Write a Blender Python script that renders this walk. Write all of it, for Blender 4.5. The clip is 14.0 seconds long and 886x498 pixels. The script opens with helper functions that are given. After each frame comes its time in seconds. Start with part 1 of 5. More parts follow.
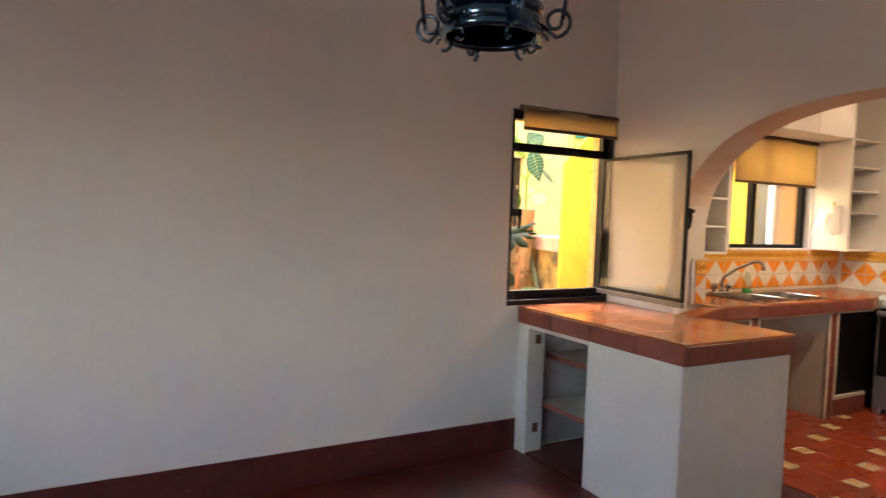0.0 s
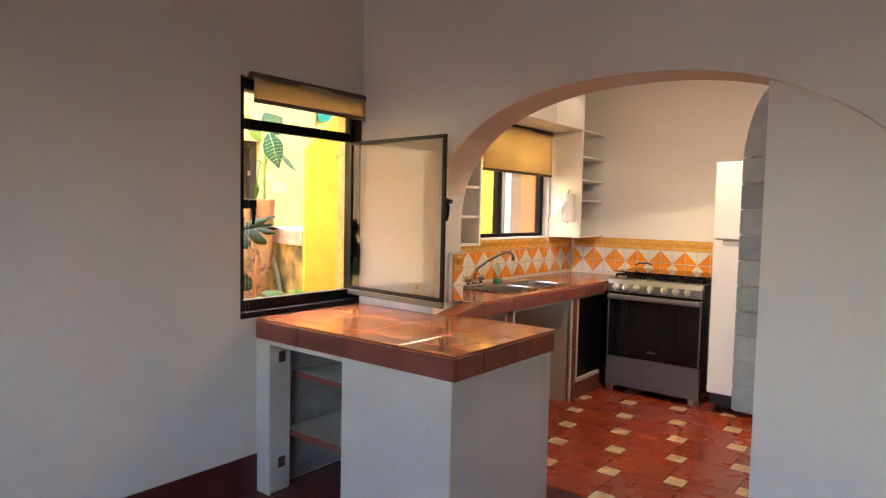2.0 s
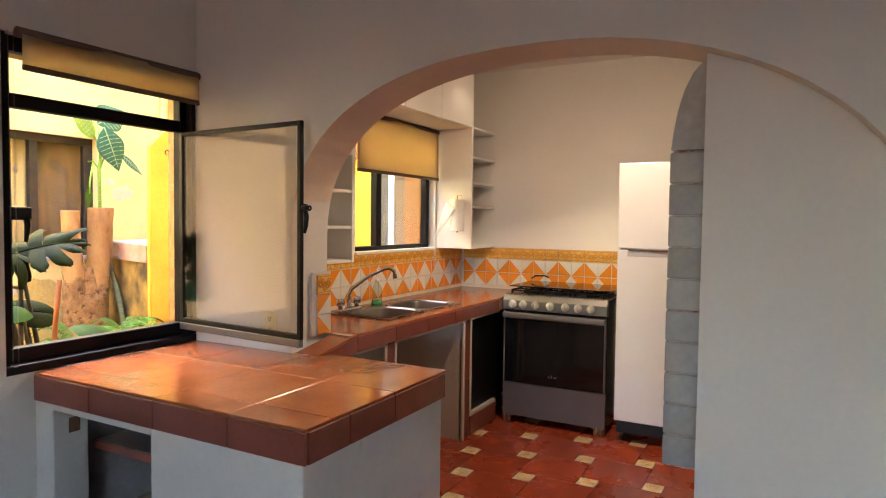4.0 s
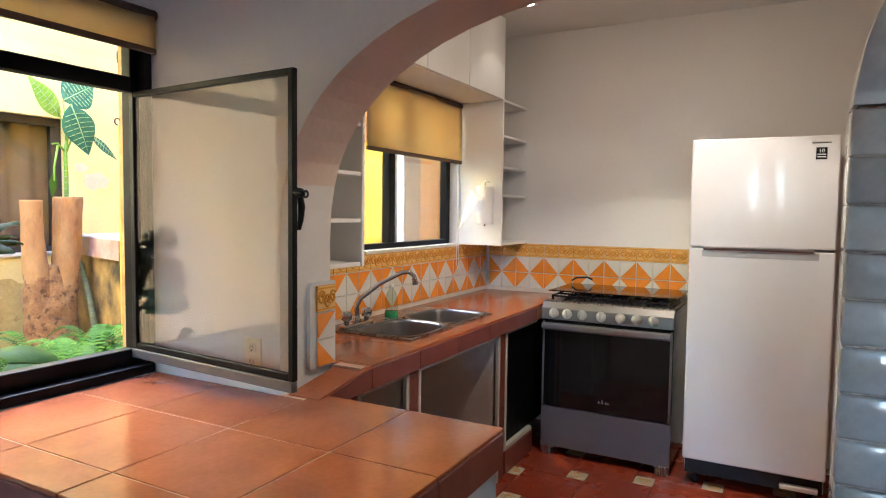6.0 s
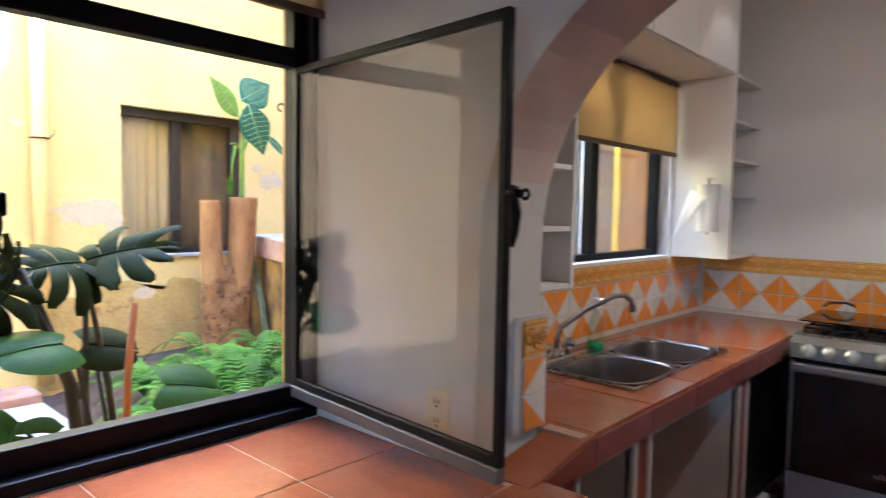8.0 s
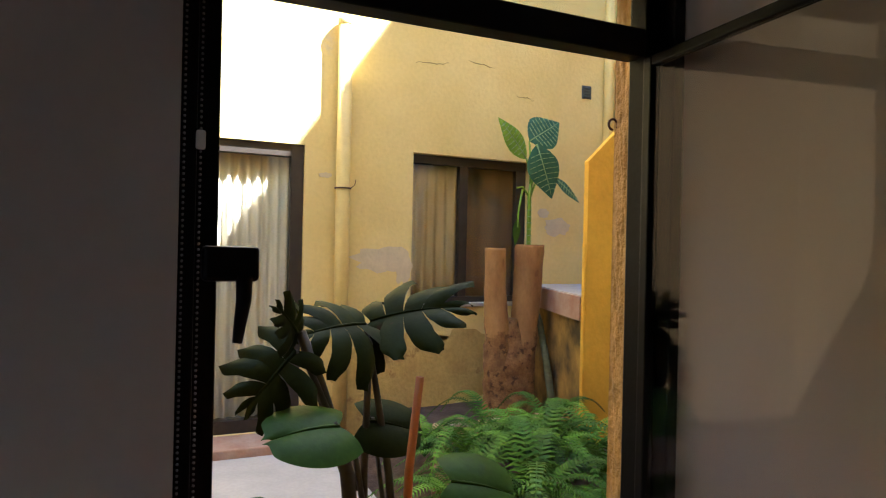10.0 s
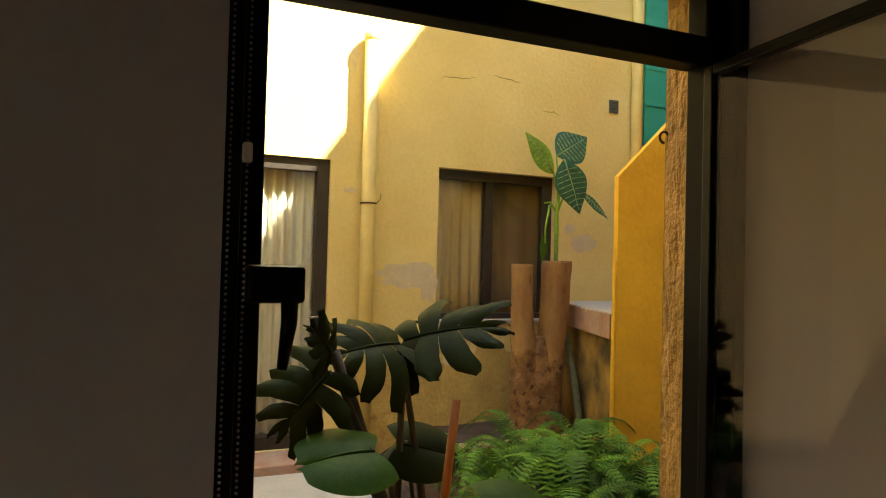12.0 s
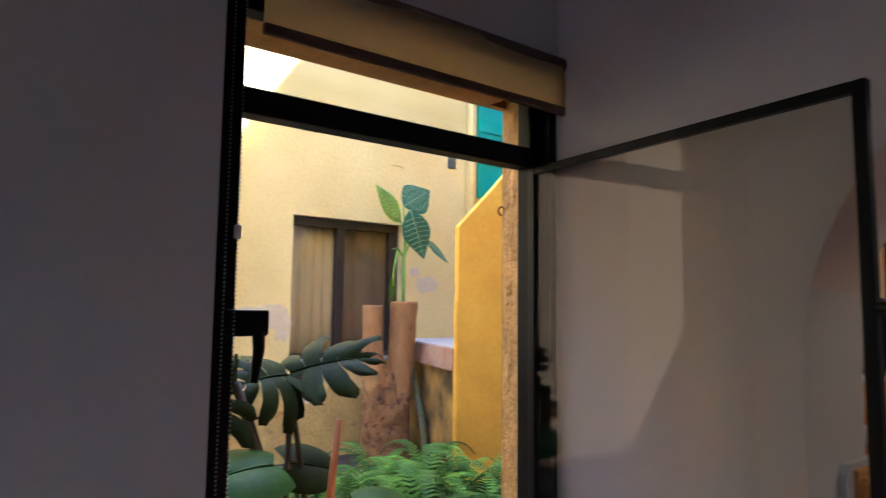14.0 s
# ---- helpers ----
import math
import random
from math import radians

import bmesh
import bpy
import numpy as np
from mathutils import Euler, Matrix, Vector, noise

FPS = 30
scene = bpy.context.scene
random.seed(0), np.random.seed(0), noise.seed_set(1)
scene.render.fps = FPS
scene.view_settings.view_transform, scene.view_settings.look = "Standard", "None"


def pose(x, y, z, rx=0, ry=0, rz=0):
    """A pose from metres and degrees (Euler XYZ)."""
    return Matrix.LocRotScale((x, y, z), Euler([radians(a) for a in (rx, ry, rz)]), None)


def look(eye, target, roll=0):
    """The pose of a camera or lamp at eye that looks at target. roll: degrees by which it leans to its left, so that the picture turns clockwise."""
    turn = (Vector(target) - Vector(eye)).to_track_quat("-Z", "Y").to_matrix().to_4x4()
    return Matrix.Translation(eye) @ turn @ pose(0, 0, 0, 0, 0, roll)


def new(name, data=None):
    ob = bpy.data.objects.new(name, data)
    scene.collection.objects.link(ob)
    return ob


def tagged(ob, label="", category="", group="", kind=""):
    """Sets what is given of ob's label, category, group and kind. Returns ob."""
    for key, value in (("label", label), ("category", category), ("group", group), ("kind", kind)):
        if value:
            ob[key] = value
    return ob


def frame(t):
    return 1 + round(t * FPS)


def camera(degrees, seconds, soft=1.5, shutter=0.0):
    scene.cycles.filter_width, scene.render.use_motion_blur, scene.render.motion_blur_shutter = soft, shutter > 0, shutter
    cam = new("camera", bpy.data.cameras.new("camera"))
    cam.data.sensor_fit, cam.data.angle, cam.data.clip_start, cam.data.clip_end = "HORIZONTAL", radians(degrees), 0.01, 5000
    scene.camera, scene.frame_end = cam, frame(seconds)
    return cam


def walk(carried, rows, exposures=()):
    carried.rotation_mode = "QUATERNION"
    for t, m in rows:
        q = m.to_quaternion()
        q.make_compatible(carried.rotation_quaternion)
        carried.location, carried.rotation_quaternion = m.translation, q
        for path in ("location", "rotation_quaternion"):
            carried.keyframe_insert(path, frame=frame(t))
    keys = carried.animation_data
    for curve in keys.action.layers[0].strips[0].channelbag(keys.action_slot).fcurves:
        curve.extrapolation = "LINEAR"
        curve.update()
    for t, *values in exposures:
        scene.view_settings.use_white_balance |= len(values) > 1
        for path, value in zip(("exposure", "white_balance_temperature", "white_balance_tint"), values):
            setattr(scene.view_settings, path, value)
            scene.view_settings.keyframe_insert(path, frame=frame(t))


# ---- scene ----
cam = camera(69.5, 14.0, 1.1, 0.3)
PATH = [
    (0, (0.278, 0.199, 1.431), (1.249, 1.944, 1.327), 1.9),
    (0.5, (0.349, 0.31, 1.426), (1.613, 1.856, 1.317), 1.6),
    (1, (0.494, 0.443, 1.432), (1.934, 1.826, 1.313), 1.3),
    (1.5, (0.597, 0.567, 1.443), (2.102, 1.88, 1.322), 1.3),
    (2, (0.689, 0.703, 1.455), (2.258, 1.938, 1.336), 1.2),
    (2.5, (0.764, 0.822, 1.461), (2.449, 1.894, 1.351), 1.1),
    (3, (0.905, 0.899, 1.451), (2.657, 1.858, 1.357), 0.8),
    (3.5, (1.15, 0.965, 1.464), (2.909, 1.913, 1.373), 0.8),
    (3.7, (1.236, 1.003, 1.463), (2.995, 1.95, 1.376), 0.7),
    (5.8, (1.972, 1.547, 1.462), (3.734, 2.485, 1.341), 1.0),
    (6, (2.003, 1.597, 1.461), (3.763, 2.541, 1.344), 0.7),
    (6.5, (2.036, 1.702, 1.465), (3.794, 2.648, 1.346), 1.0),
    (7, (2.094, 1.802, 1.461), (3.854, 2.745, 1.341), 1.0),
    (7.5, (2.262, 1.931, 1.475), (3.995, 2.921, 1.346), 0.9),
    (8, (2.424, 2.112, 1.475), (3.904, 3.452, 1.351), 1.0),
    (8.5, (2.517, 2.31, 1.482), (3.801, 3.839, 1.371), 1.5),
    (9, (2.624, 2.473, 1.483), (3.78, 4.104, 1.415), 1.5),
    (9.2, (2.652, 2.539, 1.486), (3.695, 4.244, 1.423), 1.2),
    (11.3, (2.671, 2.801, 1.502), (3.392, 4.667, 1.532), 1.3),
    (11.5, (2.667, 2.801, 1.501), (3.38, 4.669, 1.533), 1.3),
    (12, (2.643, 2.8, 1.503), (3.397, 4.652, 1.549), 1.5),
    (12.5, (2.617, 2.769, 1.511), (3.392, 4.612, 1.559), 1.3),
    (13, (2.546, 2.651, 1.525), (3.346, 4.483, 1.597), 1.4),
    (13.5, (2.422, 2.533, 1.488), (3.312, 4.319, 1.631), 1.5),
    (14, (2.33, 2.487, 1.503), (3.521, 4.083, 1.685), 0.7),
]
EXPOSURES = [(0, 5.75, 7100, 20), (1.2, 5.75, 6600, 20), (2.5, 5.6, 6500, 19), (3.7, 5.45, 6500, 18), (5.8, 5.4, 5300, 12), (7.0, 5.4, 4900, 8), (8.0, 4.9, 4800, 14), (8.5, 4.45, 4600, 18), (9.0, 3.92, 4500, 20), (11.3, 2.98, 7700, 4), (12.5, 3.03, 7700, 4), (13.5, 3.65, 5400, 14), (14.0, 3.95, 5000, 20)]
walk(cam, [(t, look(eye, target, roll)) for t, eye, target, roll in PATH], EXPOSURES)
# ---- light ----
world = bpy.data.worlds.new("sky")
scene.world = world
world.use_nodes = True
wn = world.node_tree.nodes
sky = wn.new("ShaderNodeTexSky")
sky.sky_type = "NISHITA"
sky.sun_disc = False
SUN_EL, SUN_AZ = 52.0, 30.0
sky.sun_elevation = radians(SUN_EL)
sky.sun_rotation = radians(SUN_AZ)
world.node_tree.links.new(sky.outputs[0], wn["Background"].inputs[0])
wn["Background"].inputs[1].default_value = 0.15


def lamp(name, kind, m, energy, color, **more):
    data = bpy.data.lights.new(name, kind)
    data.energy, data.color = energy, color
    for key, value in more.items():
        if key == "size":
            data.shape, data.size, data.size_y = "RECTANGLE", value[0], value[1]
        elif key == "radius":
            data.shadow_soft_size = value
        elif key == "angle":
            data.angle = radians(value)
        elif key == "cone":
            data.spot_size, data.spot_blend = radians(value), 0.18
    ob = new(name, data)
    ob.matrix_basis = m
    return ob


# ---- lamps ----
lamp("sun", "SUN", look((1.0, -0.8, 1.45), (0, 0, 0)), 5.0, (1.0, 0.94, 0.82), angle=0.5)
lamp("kitchen_pendant_light", "SPOT", look((4.77, 2.08, 2.41), (4.77, 2.0801, 0.0)), 1.2, (1.0, 0.78, 0.52), radius=0.03, cone=126)
# Added fill below the shade's mouth, brightening the kitchen's upper walls.
lamp("kitchen_fill_light", "POINT", pose(4.77, 2.08, 2.36), 0.52, (1.0, 0.75, 0.48), radius=0.05)
lamp("sink_spot_light", "SPOT", look((5.62, 2.98, 2.655), (5.62, 2.9801, 0.0)), 0.10, (1.0, 0.80, 0.56), radius=0.03, cone=92)
lamp("west_window_light", "AREA", look((-3.21, 0.0, 1.55), (0, 0.0, 1.5)), 0.35, (1.0, 0.94, 0.86), size=(1.2, 1.4))


# ---- small builders ----
def thing(name, base, label, category, group="", kind=""):
    ob = new(name)
    ob.empty_display_size = 0.1
    ob.matrix_basis = pose(*base)
    return tagged(ob, label, category, group, kind)


def where(ob):
    m = ob.matrix_basis
    return where(ob.parent) @ ob.matrix_parent_inverse @ m if ob.parent else m


def part(name, bm, material, parent=None, label="", smooth=False):
    mesh = bpy.data.meshes.new(name)
    bm.normal_update()
    bm.to_mesh(mesh)
    bm.free()
    for mat in material if isinstance(material, (list, tuple)) else [material]:
        mesh.materials.append(mat)
    if smooth:
        for p in mesh.polygons:
            p.use_smooth = True
    ob = new(name, mesh)
    if parent:
        ob.parent = parent
        ob.matrix_parent_inverse = where(parent).inverted()
    if label:
        ob["label"] = label
    return ob


def structure(name, bm, material, label, category, smooth=False):
    return tagged(part(name, bm, material, None, "", smooth), label, category, "", "structure")


def add_box(bm, x0, x1, y0, y1, z0, z1, bevel=0.0, seg=2, m=None, mat=0):
    m = m or Matrix()
    made = bmesh.ops.create_cube(bm, size=1.0, matrix=m @ Matrix.Translation(((x0 + x1) / 2, (y0 + y1) / 2, (z0 + z1) / 2)) @ Matrix.Diagonal((abs(x1 - x0), abs(y1 - y0), abs(z1 - z0), 1)))
    faces = {f for v in made["verts"] for f in v.link_faces}
    for f in faces:
        f.material_index = mat
    if bevel:
        edges = list({e for v in made["verts"] for e in v.link_edges})
        out = bmesh.ops.bevel(bm, geom=edges, offset=bevel, segments=seg, profile=0.5, affect="EDGES")
        for f in out["faces"]:
            f.material_index = mat
    return bm


def box(x0, x1, y0, y1, z0, z1, bevel=0.0, seg=2, m=None):
    return add_box(bmesh.new(), x0, x1, y0, y1, z0, z1, bevel, seg, m)


def add_tube(bm, pts, radius, sides=10, mat=0, closed=False):
    """A round tube along points; radius may be a list."""
    pts = [Vector(p) for p in pts]
    n = len(pts)
    rings, up = [], None
    for i, p in enumerate(pts):
        a = pts[(i - 1) % n] if closed or i else p
        b = pts[(i + 1) % n] if closed or i < n - 1 else p
        d = (b - a).normalized()
        if up is None:
            up = d.orthogonal().normalized()
        up = (up - d * up.dot(d)).normalized()
        side = d.cross(up)
        r = radius[i] if isinstance(radius, (list, tuple)) else radius
        rings.append([bm.verts.new(p + r * (math.cos(2 * math.pi * k / sides) * up + math.sin(2 * math.pi * k / sides) * side)) for k in range(sides)])
    for i in range(n if closed else n - 1):
        r0, r1 = rings[i], rings[(i + 1) % n]
        for k in range(sides):
            f = bm.faces.new((r0[k], r0[(k + 1) % sides], r1[(k + 1) % sides], r1[k]))
            f.smooth = True
            f.material_index = mat
    if not closed:
        for ring in (rings[0][::-1], rings[-1]):
            f = bm.faces.new(ring)
            f.material_index = mat
    return bm


def tube(pts, radius, sides=10, closed=False):
    return add_tube(bmesh.new(), pts, radius, sides, 0, closed)


def add_lathe(bm, profile, centre=(0, 0, 0), sides=24, m=None, mat=0):
    """Turns (radius, height) pairs about z."""
    m = m or Matrix.Translation(centre)
    rings = []
    for r, z in profile:
        rings.append([bm.verts.new(m @ Vector((r * math.cos(2 * math.pi * k / sides), r * math.sin(2 * math.pi * k / sides), z))) for k in range(sides)])
    for r0, r1 in zip(rings, rings[1:]):
        for k in range(sides):
            f = bm.faces.new((r0[k], r0[(k + 1) % sides], r1[(k + 1) % sides], r1[k]))
            f.smooth = True
            f.material_index = mat
    for ring, (r, z) in ((rings[0][::-1], profile[0]), (rings[-1], profile[-1])):
        if r > 1e-4:
            f = bm.faces.new(ring)
            f.material_index = mat
    return bm


def lathe(profile, centre=(0, 0, 0), sides=24, m=None):
    return add_lathe(bmesh.new(), profile, centre, sides, m)


def prism(outline, axis, a, b):
    """A closed outline of (u, v) pairs, extruded along an axis from a to b: x takes (y, z), y takes (x, z), z takes (x, y)."""
    bm = bmesh.new()

    def at(u, v, w):
        return {"x": (w, u, v), "y": (u, w, v), "z": (u, v, w)}[axis]

    r0 = [bm.verts.new(at(u, v, a)) for u, v in outline]
    r1 = [bm.verts.new(at(u, v, b)) for u, v in outline]
    n = len(outline)
    bm.faces.new(r0[::-1]), bm.faces.new(r1)
    for k in range(n):
        bm.faces.new((r0[k], r0[(k + 1) % n], r1[(k + 1) % n], r1[k]))
    bmesh.ops.recalc_face_normals(bm, faces=bm.faces)
    return bm


def holed(axis, a, b, u0, u1, z0, z1, holes):
    """A wall between a and b on its axis, u0 to u1 along it, with rectangular openings (u0, u1, z0, z1)."""
    us = sorted({u0, u1, *(h[0] for h in holes), *(h[1] for h in holes)})
    zs = sorted({z0, z1, *(h[2] for h in holes), *(h[3] for h in holes)})
    bm = bmesh.new()
    for ua, ub in zip(us, us[1:]):
        for za, zb in zip(zs, zs[1:]):
            u, z = (ua + ub) / 2, (za + zb) / 2
            if any(h[0] < u < h[1] and h[2] < z < h[3] for h in holes):
                continue
            add_box(bm, *((a, b, ua, ub) if axis == "x" else (ua, ub, a, b)), za, zb)
    bmesh.ops.remove_doubles(bm, verts=bm.verts, dist=1e-5)
    seen = {}
    for f in bm.faces:
        seen.setdefault(tuple(round(c, 4) for c in f.calc_center_median()), []).append(f)
    bmesh.ops.delete(bm, geom=[f for fs in seen.values() if len(fs) > 1 for f in fs], context="FACES_ONLY")
    return bm


# ---- materials ----
def material(name, color, rough=0.6, metal=0.0, vary=0.12, scale=6.0, grain=60.0, bump=0.1, second=None, blotch=0.5, spec=0.5, stains=None, stain_scale=2.0, stain_at=0.62, random=0.0, coat=0.0, stretch=(1, 1, 1)):
    mat = bpy.data.materials.new(name)
    mat.use_nodes = True
    n, l = mat.node_tree.nodes, mat.node_tree.links
    p = n["Principled BSDF"]
    p.inputs["Roughness"].default_value, p.inputs["Metallic"].default_value = rough, metal
    p.inputs["Specular IOR Level"].default_value = spec
    p.inputs["Coat Weight"].default_value = coat
    tc = n.new("ShaderNodeTexCoord")
    mp = n.new("ShaderNodeMapping")
    mp.inputs["Scale"].default_value = stretch
    l.new(tc.outputs["Object"], mp.inputs[0])
    big, fine = n.new("ShaderNodeTexNoise"), n.new("ShaderNodeTexNoise")
    for tex, sc in ((big, scale), (fine, grain)):
        tex.inputs["Scale"].default_value, tex.inputs["Detail"].default_value = sc, 4
        l.new(mp.outputs[0], tex.inputs["Vector"])
    c2 = second or tuple(c * (1 - vary) for c in color)
    ramp = n.new("ShaderNodeMix")
    ramp.data_type = "RGBA"
    ramp.inputs["A"].default_value, ramp.inputs["B"].default_value = (*color, 1), (*c2, 1)
    mr = n.new("ShaderNodeMapRange")
    mr.inputs["From Min"].default_value, mr.inputs["From Max"].default_value = blotch - 0.18, blotch + 0.22
    l.new(big.outputs["Fac"], mr.inputs["Value"])
    l.new(mr.outputs[0], ramp.inputs["Factor"])
    out = ramp.outputs["Result"]
    fm = n.new("ShaderNodeMix")
    fm.data_type, fm.blend_type = "RGBA", "MULTIPLY"
    fr = n.new("ShaderNodeMapRange")
    fr.inputs["To Min"].default_value, fr.inputs["To Max"].default_value = 1 - vary, 1 + vary * 0.5
    l.new(fine.outputs["Fac"], fr.inputs["Value"])
    fm.inputs["Factor"].default_value = 1.0
    l.new(out, fm.inputs["A"])
    l.new(fr.outputs[0], fm.inputs["B"])
    out = fm.outputs["Result"]
    if stains:
        st = n.new("ShaderNodeTexNoise")
        st.inputs["Scale"].default_value, st.inputs["Detail"].default_value, st.inputs["Roughness"].default_value = stain_scale, 7, 0.65
        l.new(mp.outputs[0], st.inputs["Vector"])
        sm = n.new("ShaderNodeMapRange")
        sm.inputs["From Min"].default_value, sm.inputs["From Max"].default_value = stain_at, stain_at + 0.07
        l.new(st.outputs["Fac"], sm.inputs["Value"])
        sx = n.new("ShaderNodeMix")
        sx.data_type = "RGBA"
        sx.inputs["B"].default_value = (*stains, 1)
        l.new(sm.outputs[0], sx.inputs["Factor"])
        l.new(out, sx.inputs["A"])
        out = sx.outputs["Result"]
    if random:
        oi = n.new("ShaderNodeObjectInfo")
        rr = n.new("ShaderNodeMapRange")
        rr.inputs["To Min"].default_value, rr.inputs["To Max"].default_value = 1 - random, 1 + random
        l.new(oi.outputs["Random"], rr.inputs["Value"])
        rm = n.new("ShaderNodeMix")
        rm.data_type, rm.blend_type = "RGBA", "MULTIPLY"
        rm.inputs["Factor"].default_value = 1.0
        l.new(out, rm.inputs["A"])
        l.new(rr.outputs[0], rm.inputs["B"])
        out = rm.outputs["Result"]
    l.new(out, p.inputs["Base Color"])
    ro = n.new("ShaderNodeMapRange")
    ro.inputs["To Min"].default_value, ro.inputs["To Max"].default_value = max(rough - 0.08, 0.02), min(rough + 0.08, 1)
    l.new(big.outputs["Fac"], ro.inputs["Value"])
    l.new(ro.outputs[0], p.inputs["Roughness"])
    if bump:
        add = n.new("ShaderNodeMath")
        add.operation = "MULTIPLY_ADD"
        add.inputs[1].default_value = 0.6
        l.new(big.outputs["Fac"], add.inputs[0])
        l.new(fine.outputs["Fac"], add.inputs[2])
        bp = n.new("ShaderNodeBump")
        bp.inputs["Strength"].default_value, bp.inputs["Distance"].default_value = bump, 0.01
        l.new(add.outputs[0], bp.inputs["Height"])
        l.new(bp.outputs[0], p.inputs["Normal"])
    return mat


def glass(name, tint=(0.95, 0.97, 0.96), rough=0.0):
    mat = bpy.data.materials.new(name)
    mat.use_nodes = True
    n, l = mat.node_tree.nodes, mat.node_tree.links
    n.remove(n["Principled BSDF"])
    a = n.new("ShaderNodeBsdfTransparent")
    a.inputs["Color"].default_value = (*tint, 1)
    g = n.new("ShaderNodeBsdfGlossy")
    g.inputs["Roughness"].default_value = rough
    mx = n.new("ShaderNodeMixShader")
    fr = n.new("ShaderNodeLayerWeight")
    fr.inputs["Blend"].default_value = 0.5
    pw = n.new("ShaderNodeMath")
    pw.operation, pw.inputs[1].default_value = "POWER", 4.0
    ma = n.new("ShaderNodeMath")
    ma.operation, ma.inputs[1].default_value, ma.inputs[2].default_value = "MULTIPLY_ADD", 0.8, 0.035
    l.new(fr.outputs["Facing"], pw.inputs[0])
    l.new(pw.outputs[0], ma.inputs[0])
    l.new(ma.outputs[0], mx.inputs[0])
    l.new(a.outputs[0], mx.inputs[1])
    l.new(g.outputs[0], mx.inputs[2])
    l.new(mx.outputs[0], n["Material Output"].inputs[0])
    return mat


def glowing(name, color, strength):
    mat = bpy.data.materials.new(name)
    mat.use_nodes = True
    p = mat.node_tree.nodes["Principled BSDF"]
    p.inputs["Base Color"].default_value = (*color, 1)
    p.inputs["Emission Color"].default_value = (*color, 1)
    p.inputs["Emission Strength"].default_value = strength
    return mat


PLASTER = material("white_plaster", (0.66, 0.63, 0.58), 0.85, vary=0.05, scale=1.3, grain=45, bump=0.12)
KITCHEN_WHITE = material("kitchen_white_paint", (0.76, 0.73, 0.69), 0.75, vary=0.04, scale=1.5, grain=60, bump=0.08)
# Peach tone stands for warm lamplight on the arch's plaster.
ARCH_WARM = material("arch_lamplit_peach", (0.73, 0.60, 0.49), 0.85, vary=0.08, scale=3, grain=50, bump=0.15)
CEILING = material("ceiling_paint", (0.74, 0.72, 0.68), 0.9, vary=0.05, scale=1.0, grain=40, bump=0.1)
RED_FLOOR = material("polished_red_cement", (0.14, 0.022, 0.018), 0.32, vary=0.3, scale=3.0, grain=25, bump=0.05, second=(0.09, 0.016, 0.015), stains=(0.22, 0.05, 0.04), stain_scale=5, stain_at=0.6)
SKIRT = material("dark_red_skirting_paint", (0.12, 0.022, 0.02), 0.4, vary=0.35, scale=8, grain=40, bump=0.1, stains=(0.3, 0.12, 0.1), stain_scale=14, stain_at=0.64)
WHITE_WOOD = material("white_painted_board", (0.78, 0.76, 0.72), 0.5, vary=0.05, scale=4, grain=80, bump=0.05)
WORN_WHITE = material("worn_white_paint", (0.57, 0.55, 0.51), 0.7, vary=0.08, scale=3, grain=50, bump=0.15, stains=(0.42, 0.36, 0.32), stain_scale=9, stain_at=0.68)
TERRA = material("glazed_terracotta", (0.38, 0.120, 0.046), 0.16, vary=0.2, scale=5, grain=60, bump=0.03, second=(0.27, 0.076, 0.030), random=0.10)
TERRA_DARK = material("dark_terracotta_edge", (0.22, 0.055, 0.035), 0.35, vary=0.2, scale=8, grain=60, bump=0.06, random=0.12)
GROUT = material("pale_grout", (0.56, 0.34, 0.22), 0.9, vary=0.15, scale=20, grain=90, bump=0.2)
GROUT_WHITE = material("white_grout", (0.72, 0.66, 0.54), 0.9, vary=0.1, scale=20, grain=90, bump=0.2)
FLOOR_TILE = material("orange_red_floor_tile", (0.36, 0.06, 0.022), 0.28, vary=0.2, scale=5, grain=40, bump=0.05, second=(0.27, 0.045, 0.018), random=0.10)
FLOOR_GROUT = material("floor_grout", (0.20, 0.05, 0.025), 0.8, vary=0.2, scale=15, grain=80, bump=0.2)
CREAM = material("cream_glaze", (0.72, 0.62, 0.42), 0.25, vary=0.06, scale=20, grain=90, bump=0.03, random=0.05)
YELLOW_GLAZE = material("yellow_ochre_glaze", (0.72, 0.33, 0.035), 0.25, vary=0.15, scale=25, grain=90, bump=0.03)
TILE_ORANGE = material("orange_glaze", (0.82, 0.28, 0.02), 0.2, vary=0.1, scale=20, grain=90, bump=0.03, random=0.08, coat=0.2)
TILE_WHITE = material("white_glaze", (0.74, 0.70, 0.60), 0.2, vary=0.06, scale=20, grain=90, bump=0.03, random=0.05, coat=0.2)
TILE_DECOR = material("yellow_decor_glaze", (0.82, 0.50, 0.13), 0.2, vary=0.1, scale=20, grain=90, bump=0.03, random=0.06)
BLACK_METAL = material("black_painted_metal", (0.0025, 0.0025, 0.003), 0.5, spec=0.2, vary=0.3, scale=20, grain=80, bump=0.04)
STEEL = material("brushed_steel", (0.42, 0.41, 0.39), 0.28, 1.0, vary=0.1, scale=8, grain=90, bump=0.02, stretch=(1, 14, 1))
ALUMINIUM = material("dull_aluminium", (0.16, 0.155, 0.145), 0.5, 0.6, vary=0.1, scale=8, grain=60, bump=0.0)
CHROME = material("chrome", (0.72, 0.72, 0.72), 0.1, 1.0, vary=0.05, scale=8, grain=60, bump=0.0)
PANEL_STEEL = material("stove_panel_steel", (0.26, 0.25, 0.24), 0.42, 0.9, vary=0.08, scale=6, grain=90, bump=0.02)
